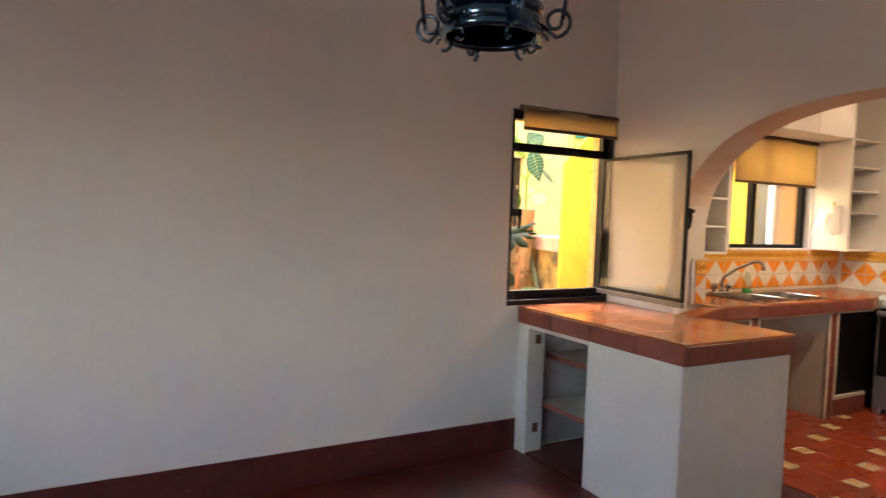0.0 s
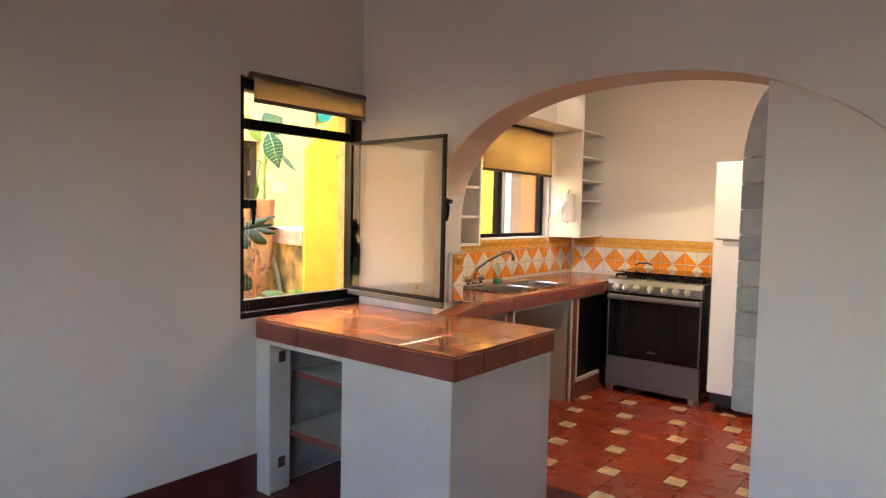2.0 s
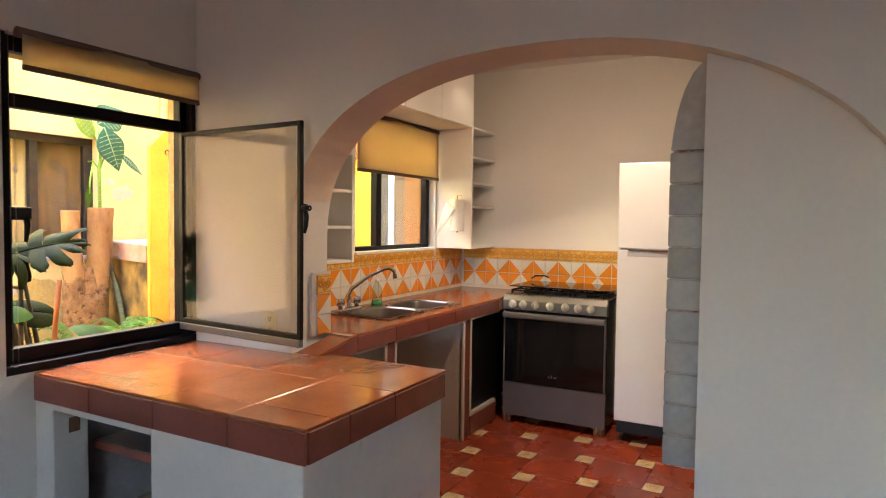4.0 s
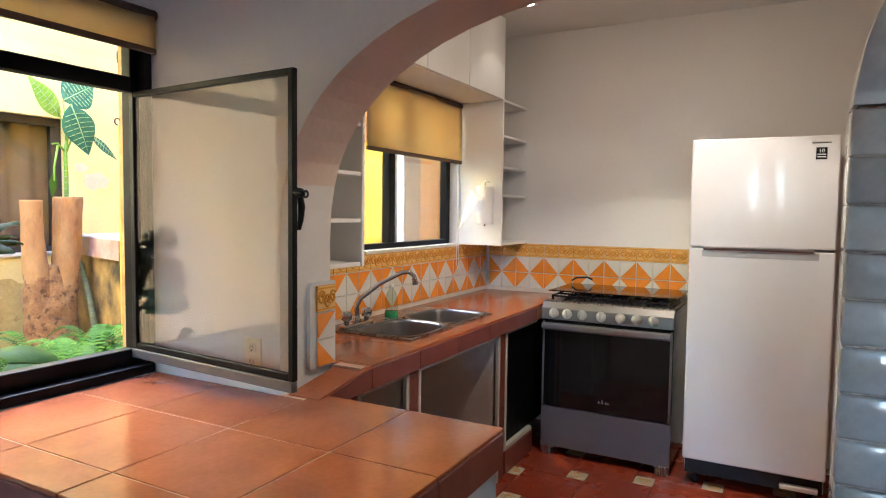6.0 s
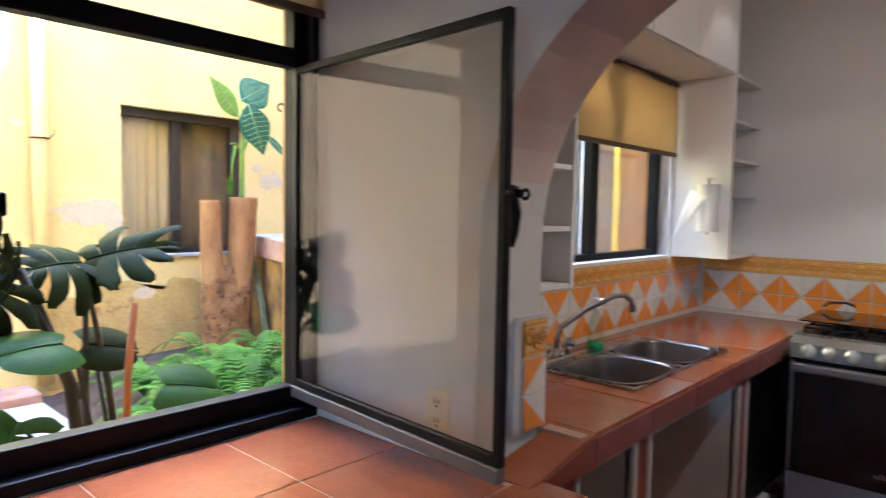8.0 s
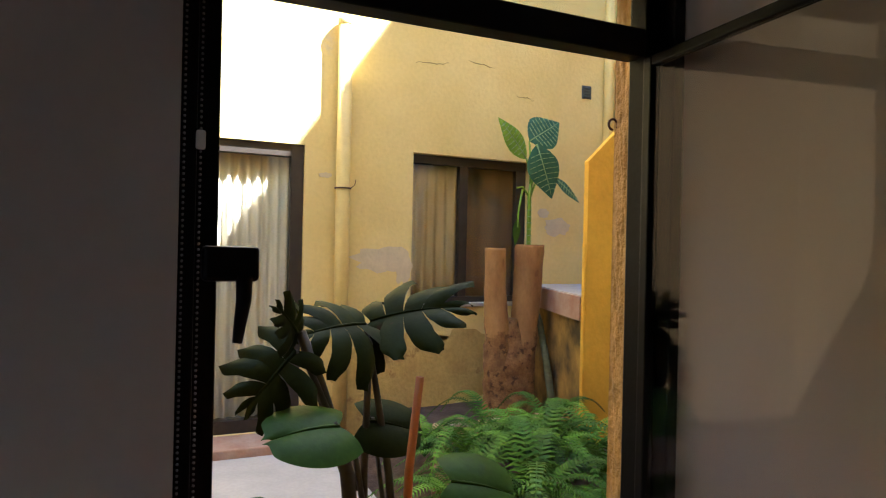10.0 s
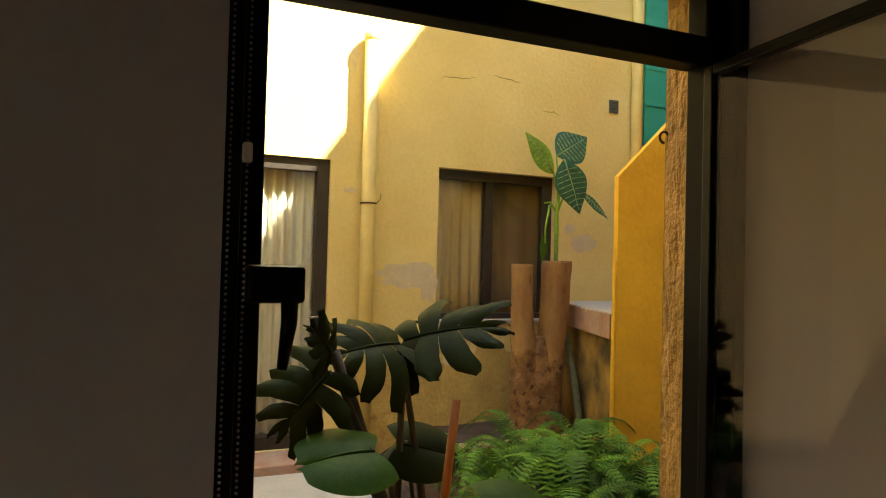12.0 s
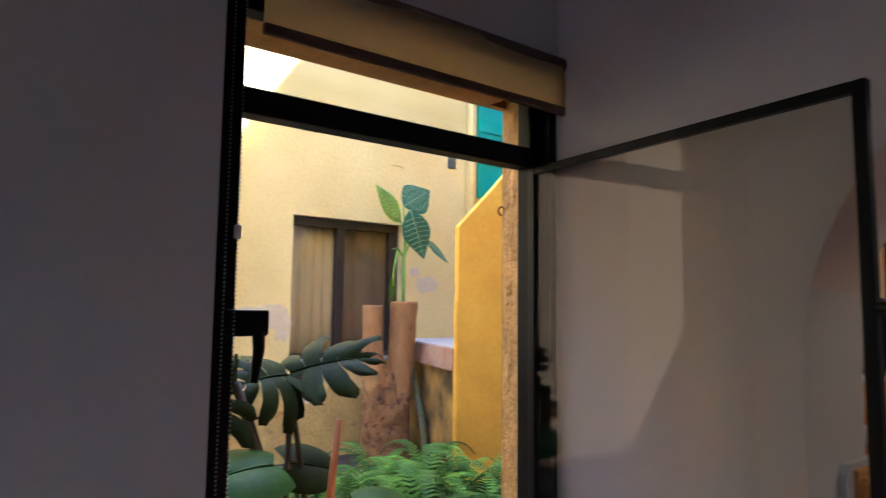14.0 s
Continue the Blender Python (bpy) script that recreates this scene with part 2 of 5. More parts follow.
STOVE_GREY = material("stove_grey_metal", (0.19, 0.17, 0.165), 0.4, 0.6, vary=0.08, scale=6, grain=90, bump=0.02)
STOVE_BLACK = material("black_enamel", (0.010, 0.010, 0.011), 0.18, vary=0.2, scale=10, grain=60, bump=0.02)
OVEN_GLASS = material("black_oven_glass", (0.006, 0.006, 0.007), 0.07, vary=0.1, scale=4, grain=20, bump=0.0)
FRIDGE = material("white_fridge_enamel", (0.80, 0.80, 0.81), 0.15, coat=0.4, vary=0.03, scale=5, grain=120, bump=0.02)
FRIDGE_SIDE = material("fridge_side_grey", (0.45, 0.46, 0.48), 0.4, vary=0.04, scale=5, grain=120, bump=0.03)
RUBBER = material("dark_rubber", (0.02, 0.02, 0.022), 0.7, vary=0.2, scale=15, grain=60, bump=0.1)
BLIND = material("tan_roller_fabric", (0.64, 0.50, 0.31), 0.9, vary=0.12, scale=5, grain=220, bump=0.2)
BLIND_RAIL = material("brown_rail", (0.12, 0.075, 0.045), 0.6, vary=0.2, scale=10, grain=60, bump=0.05)
CLEAR = glass("window_glass")
bn, bl = BLIND.node_tree.nodes, BLIND.node_tree.links
cloth_light = bn.new("ShaderNodeBsdfTranslucent")
cloth_light.inputs["Color"].default_value = (0.80, 0.64, 0.40, 1)
cloth_mix = bn.new("ShaderNodeMixShader")
cloth_mix.inputs[0].default_value = 0.62
bl.new(bn["Principled BSDF"].outputs[0], cloth_mix.inputs[1])
bl.new(cloth_light.outputs[0], cloth_mix.inputs[2])
bl.new(cloth_mix.outputs[0], bn["Material Output"].inputs[0])
YELLOW_WALL = material("yellow_courtyard_plaster", (0.82, 0.68, 0.30), 0.9, vary=0.12, scale=1.6, grain=30, bump=0.5, second=(0.74, 0.59, 0.23), stains=(0.62, 0.55, 0.42), stain_scale=0.9, stain_at=0.66)
ORANGE_WALL = material("ochre_stair_plaster", (0.84, 0.50, 0.05), 0.9, vary=0.15, scale=2.5, grain=30, bump=0.4, second=(0.70, 0.38, 0.035), stains=(0.45, 0.27, 0.06), stain_scale=5, stain_at=0.68)
REVEAL_WALL = material("rough_ochre_plaster", (0.62, 0.33, 0.07), 0.95, vary=0.3, scale=18, grain=60, bump=1.0)
MOULD_WALL = material("mouldy_yellow_plaster", (0.50, 0.30, 0.06), 0.95, vary=0.25, scale=4, grain=30, bump=0.5, second=(0.07, 0.05, 0.02), blotch=0.44)
# ---- plan ----
LIVING, COUNTER, SINK_TOP = -0.12, 0.85, 0.902
WALL_Y, ARCH_X, ARCH_B = 3.65, 3.58, 3.84
KIT_Y, BACK_X, KIT_CEIL, CEIL = 3.52, 6.26, 2.69, 3.1
WIN = (2.688, 3.58, COUNTER, 2.15)
KWIN = (4.72, 5.78, 1.245, 2.20)
FAR_Y, YARD = 7.6, 0.10

# floors
structure("floor_living", box(-3.2, ARCH_X + 0.10, -2.6, WALL_Y, LIVING - 0.1, LIVING), RED_FLOOR, "polished dark red cement floor with scuffs", "floor")
structure("floor_kitchen", box(ARCH_X + 0.10, BACK_X, -0.6, KIT_Y, LIVING - 0.1, -0.006), FLOOR_GROUT, "orange-red tiled kitchen floor with small cream insets", "floor")

# walls
wall_n = structure("wall_north", holed("y", WALL_Y, 3.93, -3.2, 3.58, LIVING, CEIL, [(WIN[0], WIN[1], WIN[2], WIN[3])]), PLASTER, "white plastered living room wall with a window", "wall")
structure("wall_west", holed("x", -3.45, -3.2, -2.6, 3.93, LIVING - 0.1, CEIL, [(-0.5, 0.7, 0.75, 2.15), (1.64, 1.76, 1.6, 2.25), (2.08, 2.2, 1.6, 2.25)]), PLASTER, "plain white plastered wall", "wall")
structure("wall_south", box(-3.2, 6.44, -2.85, -2.6, LIVING - 0.1, CEIL), PLASTER, "plain white plastered wall", "wall")


def arch_outline():
    y_l, y_r, apex, top, rise = 3.045, 0.70, 1.87, 2.110, 0.76
    pts = [(3.75, LIVING), (3.75, CEIL), (-2.6, CEIL), (-2.6, LIVING), (y_r, LIVING)]
    spring = top - rise
    for k in range(0, 33):
        a = math.pi - math.pi * k / 32
        c = math.cos(a)
        half = (apex - y_r) if c < 0 else (y_l - apex)
        n = 2.1 if c < 0 else 2.4
        pts.append((apex + half * math.copysign(abs(c) ** (2 / n), c), spring + rise * max(0.0, math.sin(a)) ** (2 / n)))
    pts.append((y_l, LIVING))
    return pts


arch = prism(arch_outline(), "x", ARCH_X, ARCH_B)
for f in arch.faces:
    c = f.calc_center_median()
    # Lamplight tint goes on the soffit; the lower left jamb stays plain.
    if abs(f.normal.x) < 0.5 and 0.69 < c.y < 3.07 and (1.55 if c.y > 2 else 0.0) < c.z < 2.2:
        f.material_index = 1
structure("wall_arch", arch, [PLASTER, ARCH_WARM], "white plastered wall with a wide arched opening", "wall")
structure("wall_kitchen_north", holed("y", KIT_Y, 3.80, ARCH_B, BACK_X + 0.25, LIVING, CEIL, [KWIN]), KITCHEN_WHITE, "white kitchen wall with a tiled backsplash", "wall")
structure("wall_kitchen_back", box(BACK_X, BACK_X + 0.25, -0.6, KIT_Y, LIVING, CEIL), KITCHEN_WHITE, "white kitchen back wall", "wall")
structure("wall_kitchen_south", box(ARCH_B, BACK_X, -0.85, -0.6, LIVING, CEIL), KITCHEN_WHITE, "plain white kitchen side wall", "wall")
structure("ceiling_living", box(-3.45, ARCH_B, -2.85, 3.93, CEIL, CEIL + 0.15), CEILING, "white painted living room ceiling", "ceiling")
structure("ceiling_kitchen", box(ARCH_B, BACK_X, -0.6, KIT_Y, KIT_CEIL, CEIL), CEILING, "white painted kitchen ceiling", "ceiling")
structure("baseboard", box(-3.2, 2.86, WALL_Y - 0.012, WALL_Y, LIVING, 0.090, 0.003), SKIRT, "dark red painted skirting with worn patches", "baseboard")
# ---- living room things ----
# partition that closes the arch's end, with a column of glass blocks behind it
edge = [(y, z) for y, z in arch_outline()[4:] if y < 1.30 and z < 2.2]
infill = structure("wall_partition", prism([(y - 0.012, z + (0.012 if z > 1.4 else 0)) for y, z in edge] + [(1.32, 2.03), (1.32, LIVING)], "x", ARCH_X + 0.085, 3.74), PLASTER, "thin white partition closing one end of the arch", "wall")
structure("trim_low_base", box(3.90, 4.06, 0.75, 1.325, -0.006, 0.533), KITCHEN_WHITE, "low white masonry base under glass blocks", "base")
GROUT_GREY = material("stained_block_joint", (0.58, 0.52, 0.46), 0.9, vary=0.2, scale=12, grain=60, bump=0.5, stains=(0.24, 0.09, 0.05), stain_scale=9, stain_at=0.55)
BLOCK_CORE = material("blue_grey_block_core", (0.46, 0.46, 0.45), 0.2, vary=0.2, scale=14, grain=30, bump=0.18, coat=0.5, random=0.15)
column = thing("glass_block_column", (3.98, 1.3, 0.533), "column of pale blue-grey glass blocks with thin joints behind the partition", "glass blocks")
part("mortar", box(3.90, 4.085, 1.00, 1.452, 0.533, 1.733, 0.006), GROUT_GREY, column, "rough stained mortar edge")
part("top_block", prism([(1.00, 1.737), (1.462, 1.737), (1.456, 1.79), (1.442, 1.875), (1.42, 1.955), (1.39, 2.02), (1.35, 2.065), (1.00, 2.08)], "x", 3.894, 4.05), BLOCK_CORE, column, "rounded grey top block")
blk = None
for i in range(10):
    z = 0.539 + 0.1193 * i
    if blk is None:
        blk = part("glass_block", box(3.89, 4.05, 1.28, 1.464, z, z + 0.115, 0.007, 2), BLOCK_CORE, column, "", True)
    else:
        b = new("glass_block", blk.data)
        b.parent, b.matrix_parent_inverse = column, blk.matrix_parent_inverse
        b.location = (0, 0, 0.1193 * i)

# tiles set on the arch's pier above the counter
pier = thing("tiled_pier_end", (3.72, 3.05, SINK_TOP), "narrow strip of yellow and orange tiles with a white rounded border", "tile strip")
part("border", prism([(3.712, 0.907), (3.712, 1.19), (3.722, 1.208), (3.85, 1.208), (3.852, 1.20), (3.852, 0.907)], "y", 3.030, 3.050), WORN_WHITE, pier)


def tri_tile_mesh(name, size, depth, kind):
    """A glazed tile on the plane y = 0 facing -y: two triangles or a decor relief, with bevelled rim."""
    bm = bmesh.new()
    h, g = size / 2, size / 2 - 0.003
    c = [(-1, -1), (1, -1), (1, 1), (-1, 1)]
    back = [bm.verts.new((u * h * 0.985, 0, v * h * 0.985)) for u, v in c]
    front = [bm.verts.new((u * g, -depth, v * g)) for u, v in c]
    for k in range(4):
        f = bm.faces.new((back[k], back[(k + 1) % 4], front[(k + 1) % 4], front[k]))
        f.material_index = 1
    if kind == "decor":
        f = bm.faces.new(front)
        f.material_index = 0
    else:
        a, b = ((0, 1, 2), (0, 2, 3)) if kind in ("a", "b") else ((0, 1, 3), (1, 2, 3))
        f1, f2 = bm.faces.new([front[k] for k in a]), bm.faces.new([front[k] for k in b])
        first = kind in ("a", "c")
        f1.material_index, f2.material_index = (0, 1) if first else (1, 0)
    if kind == "decor":
        for cu, cv, r, turn in ((-0.58, 0.10, 0.42, 1), (0.08, -0.10, 0.42, -1), (0.68, 0.12, 0.36, 1)):
            pts = []
            for k in range(17):
                t = k / 16
                ang, rr = turn * (t * 2.6 * math.pi + 0.6), r * g * (1.0 - 0.80 * t)
                pts.append((cu * g + rr * math.cos(ang), -depth - 0.0005, cv * g + rr * math.sin(ang) * 1.45))
            add_tube(bm, pts, [0.0032 + 0.0022 * math.sin(math.pi * k / 16) for k in range(17)], 4, 1)
        add_tube(bm, [(-g * 0.98 + 1.96 * g * k / 12, -depth - 0.0005, 0.42 * g * math.sin(2 * math.pi * k / 12)) for k in range(13)], 0.003, 4, 1)
        for s in (-0.82, 0.82):
            add_box(bm, -g, g, -depth - 0.001, -depth + 0.001, s * g - 0.003, s * g + 0.003, mat=1)
    bmesh.ops.recalc_face_normals(bm, faces=bm.faces)
    mesh = bpy.data.meshes.new(name)
    bm.to_mesh(mesh)
    bm.free()
    for mat in (TILE_DECOR if kind == "decor" else TILE_ORANGE, TILE_WHITE if kind != "decor" else YELLOW_GLAZE):
        mesh.materials.append(mat)
    return mesh


TILE = 0.105
TILES = {k: tri_tile_mesh("tile_" + k, TILE, 0.006, k) for k in ("a", "b", "c", "d", "decor")}


def lay_tile(kind, parent, m):
    ob = new("tile", TILES[kind])
    ob.parent = parent
    ob.matrix_parent_inverse = where(parent).inverted()
    ob.matrix_basis = m
    return ob


PIER_TILE = Matrix.Diagonal((1, 1, 0.91, 1))
lay_tile("decor", pier, pose(3.795, 3.030, 1.149) @ PIER_TILE)
lay_tile("b", pier, pose(3.795, 3.030, 1.053) @ PIER_TILE)
lay_tile("c", pier, pose(3.795, 3.030, 0.957) @ PIER_TILE)

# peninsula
# Grey that stands for shade on the niche's white plaster.
NICHE_SHADE = material("niche_shade_grey", (0.30, 0.28, 0.27), 0.9, vary=0.25, scale=6, grain=40, bump=0.3)
penin = thing("peninsula_counter", (3.25, 2.97, LIVING), "white masonry peninsula counter with terracotta tiled top and open shelves", "counter")
core = bmesh.new()
add_box(core, 2.79, 3.64, 2.293, 2.965, LIVING, 0.740, 0.004)
add_box(core, 3.56, 3.64, 2.965, 3.65, LIVING, 0.740)
part("masonry_body", core, WORN_WHITE, penin)
post = bmesh.new()
add_box(post, 2.79, 2.93, 3.53, 3.648, LIVING, 0.740, 0.004)
add_box(post, 2.93, 3.56, 3.60, 3.648, LIVING, 0.740)
part("side_post", post, WORN_WHITE, penin, "chipped white side post")
# Added lining sheets carry the niche's shade as colour.
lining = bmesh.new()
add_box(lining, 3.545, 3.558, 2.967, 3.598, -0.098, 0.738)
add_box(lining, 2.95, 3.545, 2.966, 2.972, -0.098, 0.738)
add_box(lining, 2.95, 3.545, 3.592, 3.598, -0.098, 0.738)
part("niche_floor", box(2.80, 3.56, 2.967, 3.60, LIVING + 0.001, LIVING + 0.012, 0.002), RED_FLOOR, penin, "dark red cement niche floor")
part("niche_shade_lining", lining, NICHE_SHADE, penin, "grey lining standing for the shade inside the open shelves")
part("opening_trim", box(2.788, 2.86, 2.965, 3.53, 0.716, 0.740, 0.003), WORN_WHITE, penin)
HINGE = material("rusty_hinge_leaf", (0.20, 0.10, 0.06), 0.8, 0.3, vary=0.4, scale=30, grain=80, bump=0.3)
for z, x in ((0.18, 2.95), (0.50, 3.0)):
    shelf = part("shelf", box(x, 3.545, 2.972, 3.592, z, z + 0.03, 0.003), WORN_WHITE, penin, "white masonry shelf")
    part("shelf_edge", box(x - 0.006, x - 0.0005, 2.974, 3.590, z - 0.004, z + 0.029, 0.002), TERRA_DARK, shelf, "brown painted shelf edge")
for z in (0.02, 0.61):
    part("hinge_leaf", box(2.85, 2.895, 3.525, 3.532, z, z + 0.06, 0.003), HINGE, penin, "rusty old hinge leaf on the post")
part("bed_slab", box(2.797, 3.648, 2.292, 3.648, 0.740, COUNTER - 0.0022), GROUT, penin)


def top_tile(parent, x0, x1, y0, y1, z, mat=None):
    return part("top_tile", box(x0 + 0.0017, x1 - 0.0017, y0 + 0.0017, y1 - 0.0017, z - 0.012, z, 0.002, 1), mat or TERRA, parent)


for ya, yb, end in ((2.280, 2.595, 3.66), (2.595, 2.947, 3.66), (2.947, 3.299, 3.58), (3.299, 3.648, 3.58)):
    for xa, xb in ((2.786, 2.915), (2.915, 3.267), (3.267, end)):
        top_tile(penin, xa, xb, ya, yb, COUNTER)
for ya, yb in ((2.280, 2.595), (2.595, 2.947), (2.947, 3.299), (3.299, 3.648)):
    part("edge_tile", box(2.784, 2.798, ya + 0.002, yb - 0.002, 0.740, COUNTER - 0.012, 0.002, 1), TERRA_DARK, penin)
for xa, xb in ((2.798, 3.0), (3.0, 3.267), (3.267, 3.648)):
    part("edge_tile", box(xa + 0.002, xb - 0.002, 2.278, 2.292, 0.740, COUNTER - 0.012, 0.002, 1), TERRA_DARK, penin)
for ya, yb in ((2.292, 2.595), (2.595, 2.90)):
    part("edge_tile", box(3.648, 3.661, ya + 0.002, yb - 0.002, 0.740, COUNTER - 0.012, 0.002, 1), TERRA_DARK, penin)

# living room window
win = tagged(new("window_1"), "black metal window with its casement standing open inwards", "window", "", "structure")
win.matrix_basis = pose(3.13, 3.72, COUNTER)
FY0, FY1 = 3.695, 3.745
part("window_sill", box(2.688, 3.575, 3.652, 3.745, COUNTER, 0.885, 0.004), BLACK_METAL, win)
part("bottom_rail", box(2.688, 3.575, FY0, FY1, 0.885, 0.944, 0.004), BLACK_METAL, win)
part("left_stile", box(2.688, 2.742, FY0, FY1, 0.944, 2.149, 0.004), BLACK_METAL, win)
part("right_stile", box(3.518, 3.575, FY0, FY1, 0.944, 2.149, 0.004), BLACK_METAL, win)
part("right_inner_lip", box(3.552, 3.578, 3.655, FY0, 0.885, 2.149, 0.003), BLACK_METAL, win)
part("left_inner_lip", box(2.688, 2.71, 3.66, FY0, 0.885, 2.149, 0.003), BLACK_METAL, win)
part("transom_bar", box(2.742, 3.518, FY0, FY1, 1.878, 1.932, 0.004), BLACK_METAL, win)
part("top_rail", box(2.742, 3.518, FY0, FY1, 2.09, 2.149, 0.004), BLACK_METAL, win)
pane = part("pane", box(2.742, 3.518, 3.717, 3.722, 1.932, 2.09), CLEAR, win, "clear transom glass")
pane.visible_shadow = False
lock = bmesh.new()
add_box(lock, 2.72, 2.796, 3.655, 3.70, 1.445, 1.495, 0.006)
add_tube(lock, [(2.776, 3.66, 1.452), (2.775, 3.652, 1.42), (2.767, 3.65, 1.36)], [0.012, 0.011, 0.007], 10)
part("lock_handle", lock, BLACK_METAL, win, "black lever lock")
# casement, hinged beside the corner
ang = math.degrees(math.atan2(3.70 - 2.878, 3.516 - 3.452))
hinge = Matrix.Translation((3.526, 3.70, 0)) @ Matrix.Rotation(radians(180 + ang), 4, "Z")
CW = 0.826
cas = new("casement")
cas.parent = win
cas.matrix_parent_inverse = where(win).inverted()


def cbox(x0, x1, z0, z1, y0=-0.010, y1=0.010, bev=0.003):
    return box(x0, x1, y0, y1, z0, z1, bev, 2, hinge)


part("stile", cbox(0, 0.024, 0.945, 1.876), BLACK_METAL, cas)
part("stile", cbox(CW - 0.022, CW, 0.945, 1.876), BLACK_METAL, cas)
part("rail", cbox(0.024, CW - 0.022, 1.856, 1.876), BLACK_METAL, cas)
part("rail", cbox(0.024, CW - 0.022, 0.945, 0.968), BLACK_METAL, cas)
part("drip_rail", cbox(0.0, CW, 0.912, 0.945, -0.016, 0.008), ALUMINIUM, cas, "bare aluminium drip rail")
DUSTY = glass("dusty_window_glass", (0.93, 0.92, 0.88))
pane = part("pane", cbox(0.024, CW - 0.022, 0.968, 1.856, -0.0025, 0.0025, 0), DUSTY, cas, "dusty clear glass")
pane.visible_shadow = False
hd = bmesh.new()
add_lathe(hd, [(0.0, -0.018), (0.014, -0.016), (0.016, 0.0), (0.014, 0.016), (0, 0.018)], m=hinge @ Matrix.Translation((CW - 0.012, 0.02, 1.512)) @ Matrix.Rotation(radians(90), 4, "X"), sides=14)
add_tube(hd, [hinge @ Vector(p) for p in ((CW - 0.012, 0.03, 1.512), (CW - 0.010, 0.036, 1.47), (CW - 0.012, 0.034, 1.43), (CW - 0.016, 0.03, 1.40))], [0.009, 0.011, 0.009, 0.006], 8)
add_tube(hd, [hinge @ Vector(p) for p in ((CW - 0.012, 0.0, 1.512), (CW + 0.02, 0.0, 1.510), (CW + 0.035, 0.0, 1.508))], [0.010, 0.009, 0.008], 8)
ring = [hinge @ Vector((CW + 0.042 + 0.009 * math.cos(a), 0, 1.507 + 0.009 * math.sin(a))) for a in [k * math.pi / 6 for k in range(12)]]
add_tube(hd, ring, 0.004, 6, 0, True)
part("casement_handle", hd, BLACK_METAL, cas, "black lever with an eyelet")


CHAIN = material("dull_grey_bead", (0.16, 0.15, 0.14), 0.5, vary=0.1, scale=20, grain=60, bump=0.0)


def roller_blind(name, x0, x1, y, z_top, z_low, label, chain_x=None, chain_low=1.0):
    b = thing(name, ((x0 + x1) / 2, y, z_top), label, "roller blind")
    part("roller", tube([(x0, y, z_top - 0.022), (x1, y, z_top - 0.022)], 0.021, 14), BLIND_RAIL, b)
    bm = bmesh.new()
    n = 24
    grid = []
    for i in range(n + 1):
        x = x0 + 0.012 + (x1 - x0 - 0.024) * i / n
        grid.append([bm.verts.new((x, y - 0.018 + 0.003 * math.sin(9 * i / n + j), z)) for j, z in enumerate((z_top - 0.02, (z_top + z_low) / 2, z_low))])
    for i in range(n):
        for j in range(2):
            bm.faces.new((grid[i][j], grid[i + 1][j], grid[i + 1][j + 1], grid[i][j + 1])).smooth = True
    cloth = part("fabric", bm, BLIND, b, "tan woven fabric")
    mod = cloth.modifiers.new("thick", "SOLIDIFY")
    mod.thickness = 0.0015
    part("bottom_rail", box(x0 + 0.01, x1 - 0.01, y - 0.026, y - 0.012, z_low - 0.018, z_low + 0.004, 0.004), BLIND_RAIL, b)
    if chain_x is not None:
        bm = bmesh.new()
        for dx in (-0.010, 0.010):
            z = z_top - 0.03
            while z > chain_low:
                bmesh.ops.create_icosphere(bm, subdivisions=1, radius=0.0021, matrix=Matrix.Translation((chain_x + dx, y - 0.022, z)))
                z -= 0.0075
        for k in range(10):
            a = math.pi + math.pi * k / 9
            bmesh.ops.create_icosphere(bm, subdivisions=1, radius=0.0021, matrix=Matrix.Translation((chain_x + 0.010 * math.cos(a), y - 0.022, chain_low + 0.010 * math.sin(a))))
        part("bead_chain", bm, CHAIN, b, "grey bead chain loop")
        part("chain_joiner", box(chain_x + 0.004, chain_x + 0.016, y - 0.027, y - 0.017, 1.62, 1.645, 0.003), WHITE_WOOD, b)
    return b


roller_blind("roller_blind", 2.735, 3.572, 3.632, 2.172, 2.026, "rolled-up tan roller blind above the open window", 2.702, 0.90)

# wall socket behind the casement
sock = thing("wall_socket", (ARCH_X, 3.16, 0.975), "beige double wall socket", "socket")
part("plate", box(ARCH_X - 0.007, ARCH_X, 3.125, 3.20, 0.915, 1.03, 0.003), CREAM, sock)
for z in (0.948, 0.997):
    outlet = part("outlet", box(ARCH_X - 0.010, ARCH_X - 0.007, 3.145, 3.18, z - 0.016, z + 0.016, 0.002), CREAM, sock)
    for y in (3.156, 3.169):
        part("slot", box(ARCH_X - 0.0106, ARCH_X - 0.0098, y - 0.0014, y + 0.0014, z - 0.002, z + 0.010), RUBBER, outlet)
    part("slot", box(ARCH_X - 0.0106, ARCH_X - 0.0098, 3.1595, 3.1655, z - 0.012, z - 0.006), RUBBER, outlet)

# chandelier
# Black iron; the cool window's blue reflection is put into its colour.
IRON = material("black_iron_blue_sheen", (0.020, 0.085, 0.16), 0.16, 0.8, spec=0.9, coat=0.8, vary=0.3, scale=20, grain=60, bump=0.05)
CH = Vector((1.111, 1.495, 1.862))
chand = thing("chandelier", (CH.x, CH.y, CEIL), "black wrought-iron ring chandelier with scrolled arms and candle lamps", "chandelier")


def circle(c, r, n=32):
    return [(c[0] + r * math.cos(2 * math.pi * k / n), c[1] + r * math.sin(2 * math.pi * k / n), c[2]) for k in range(n)]


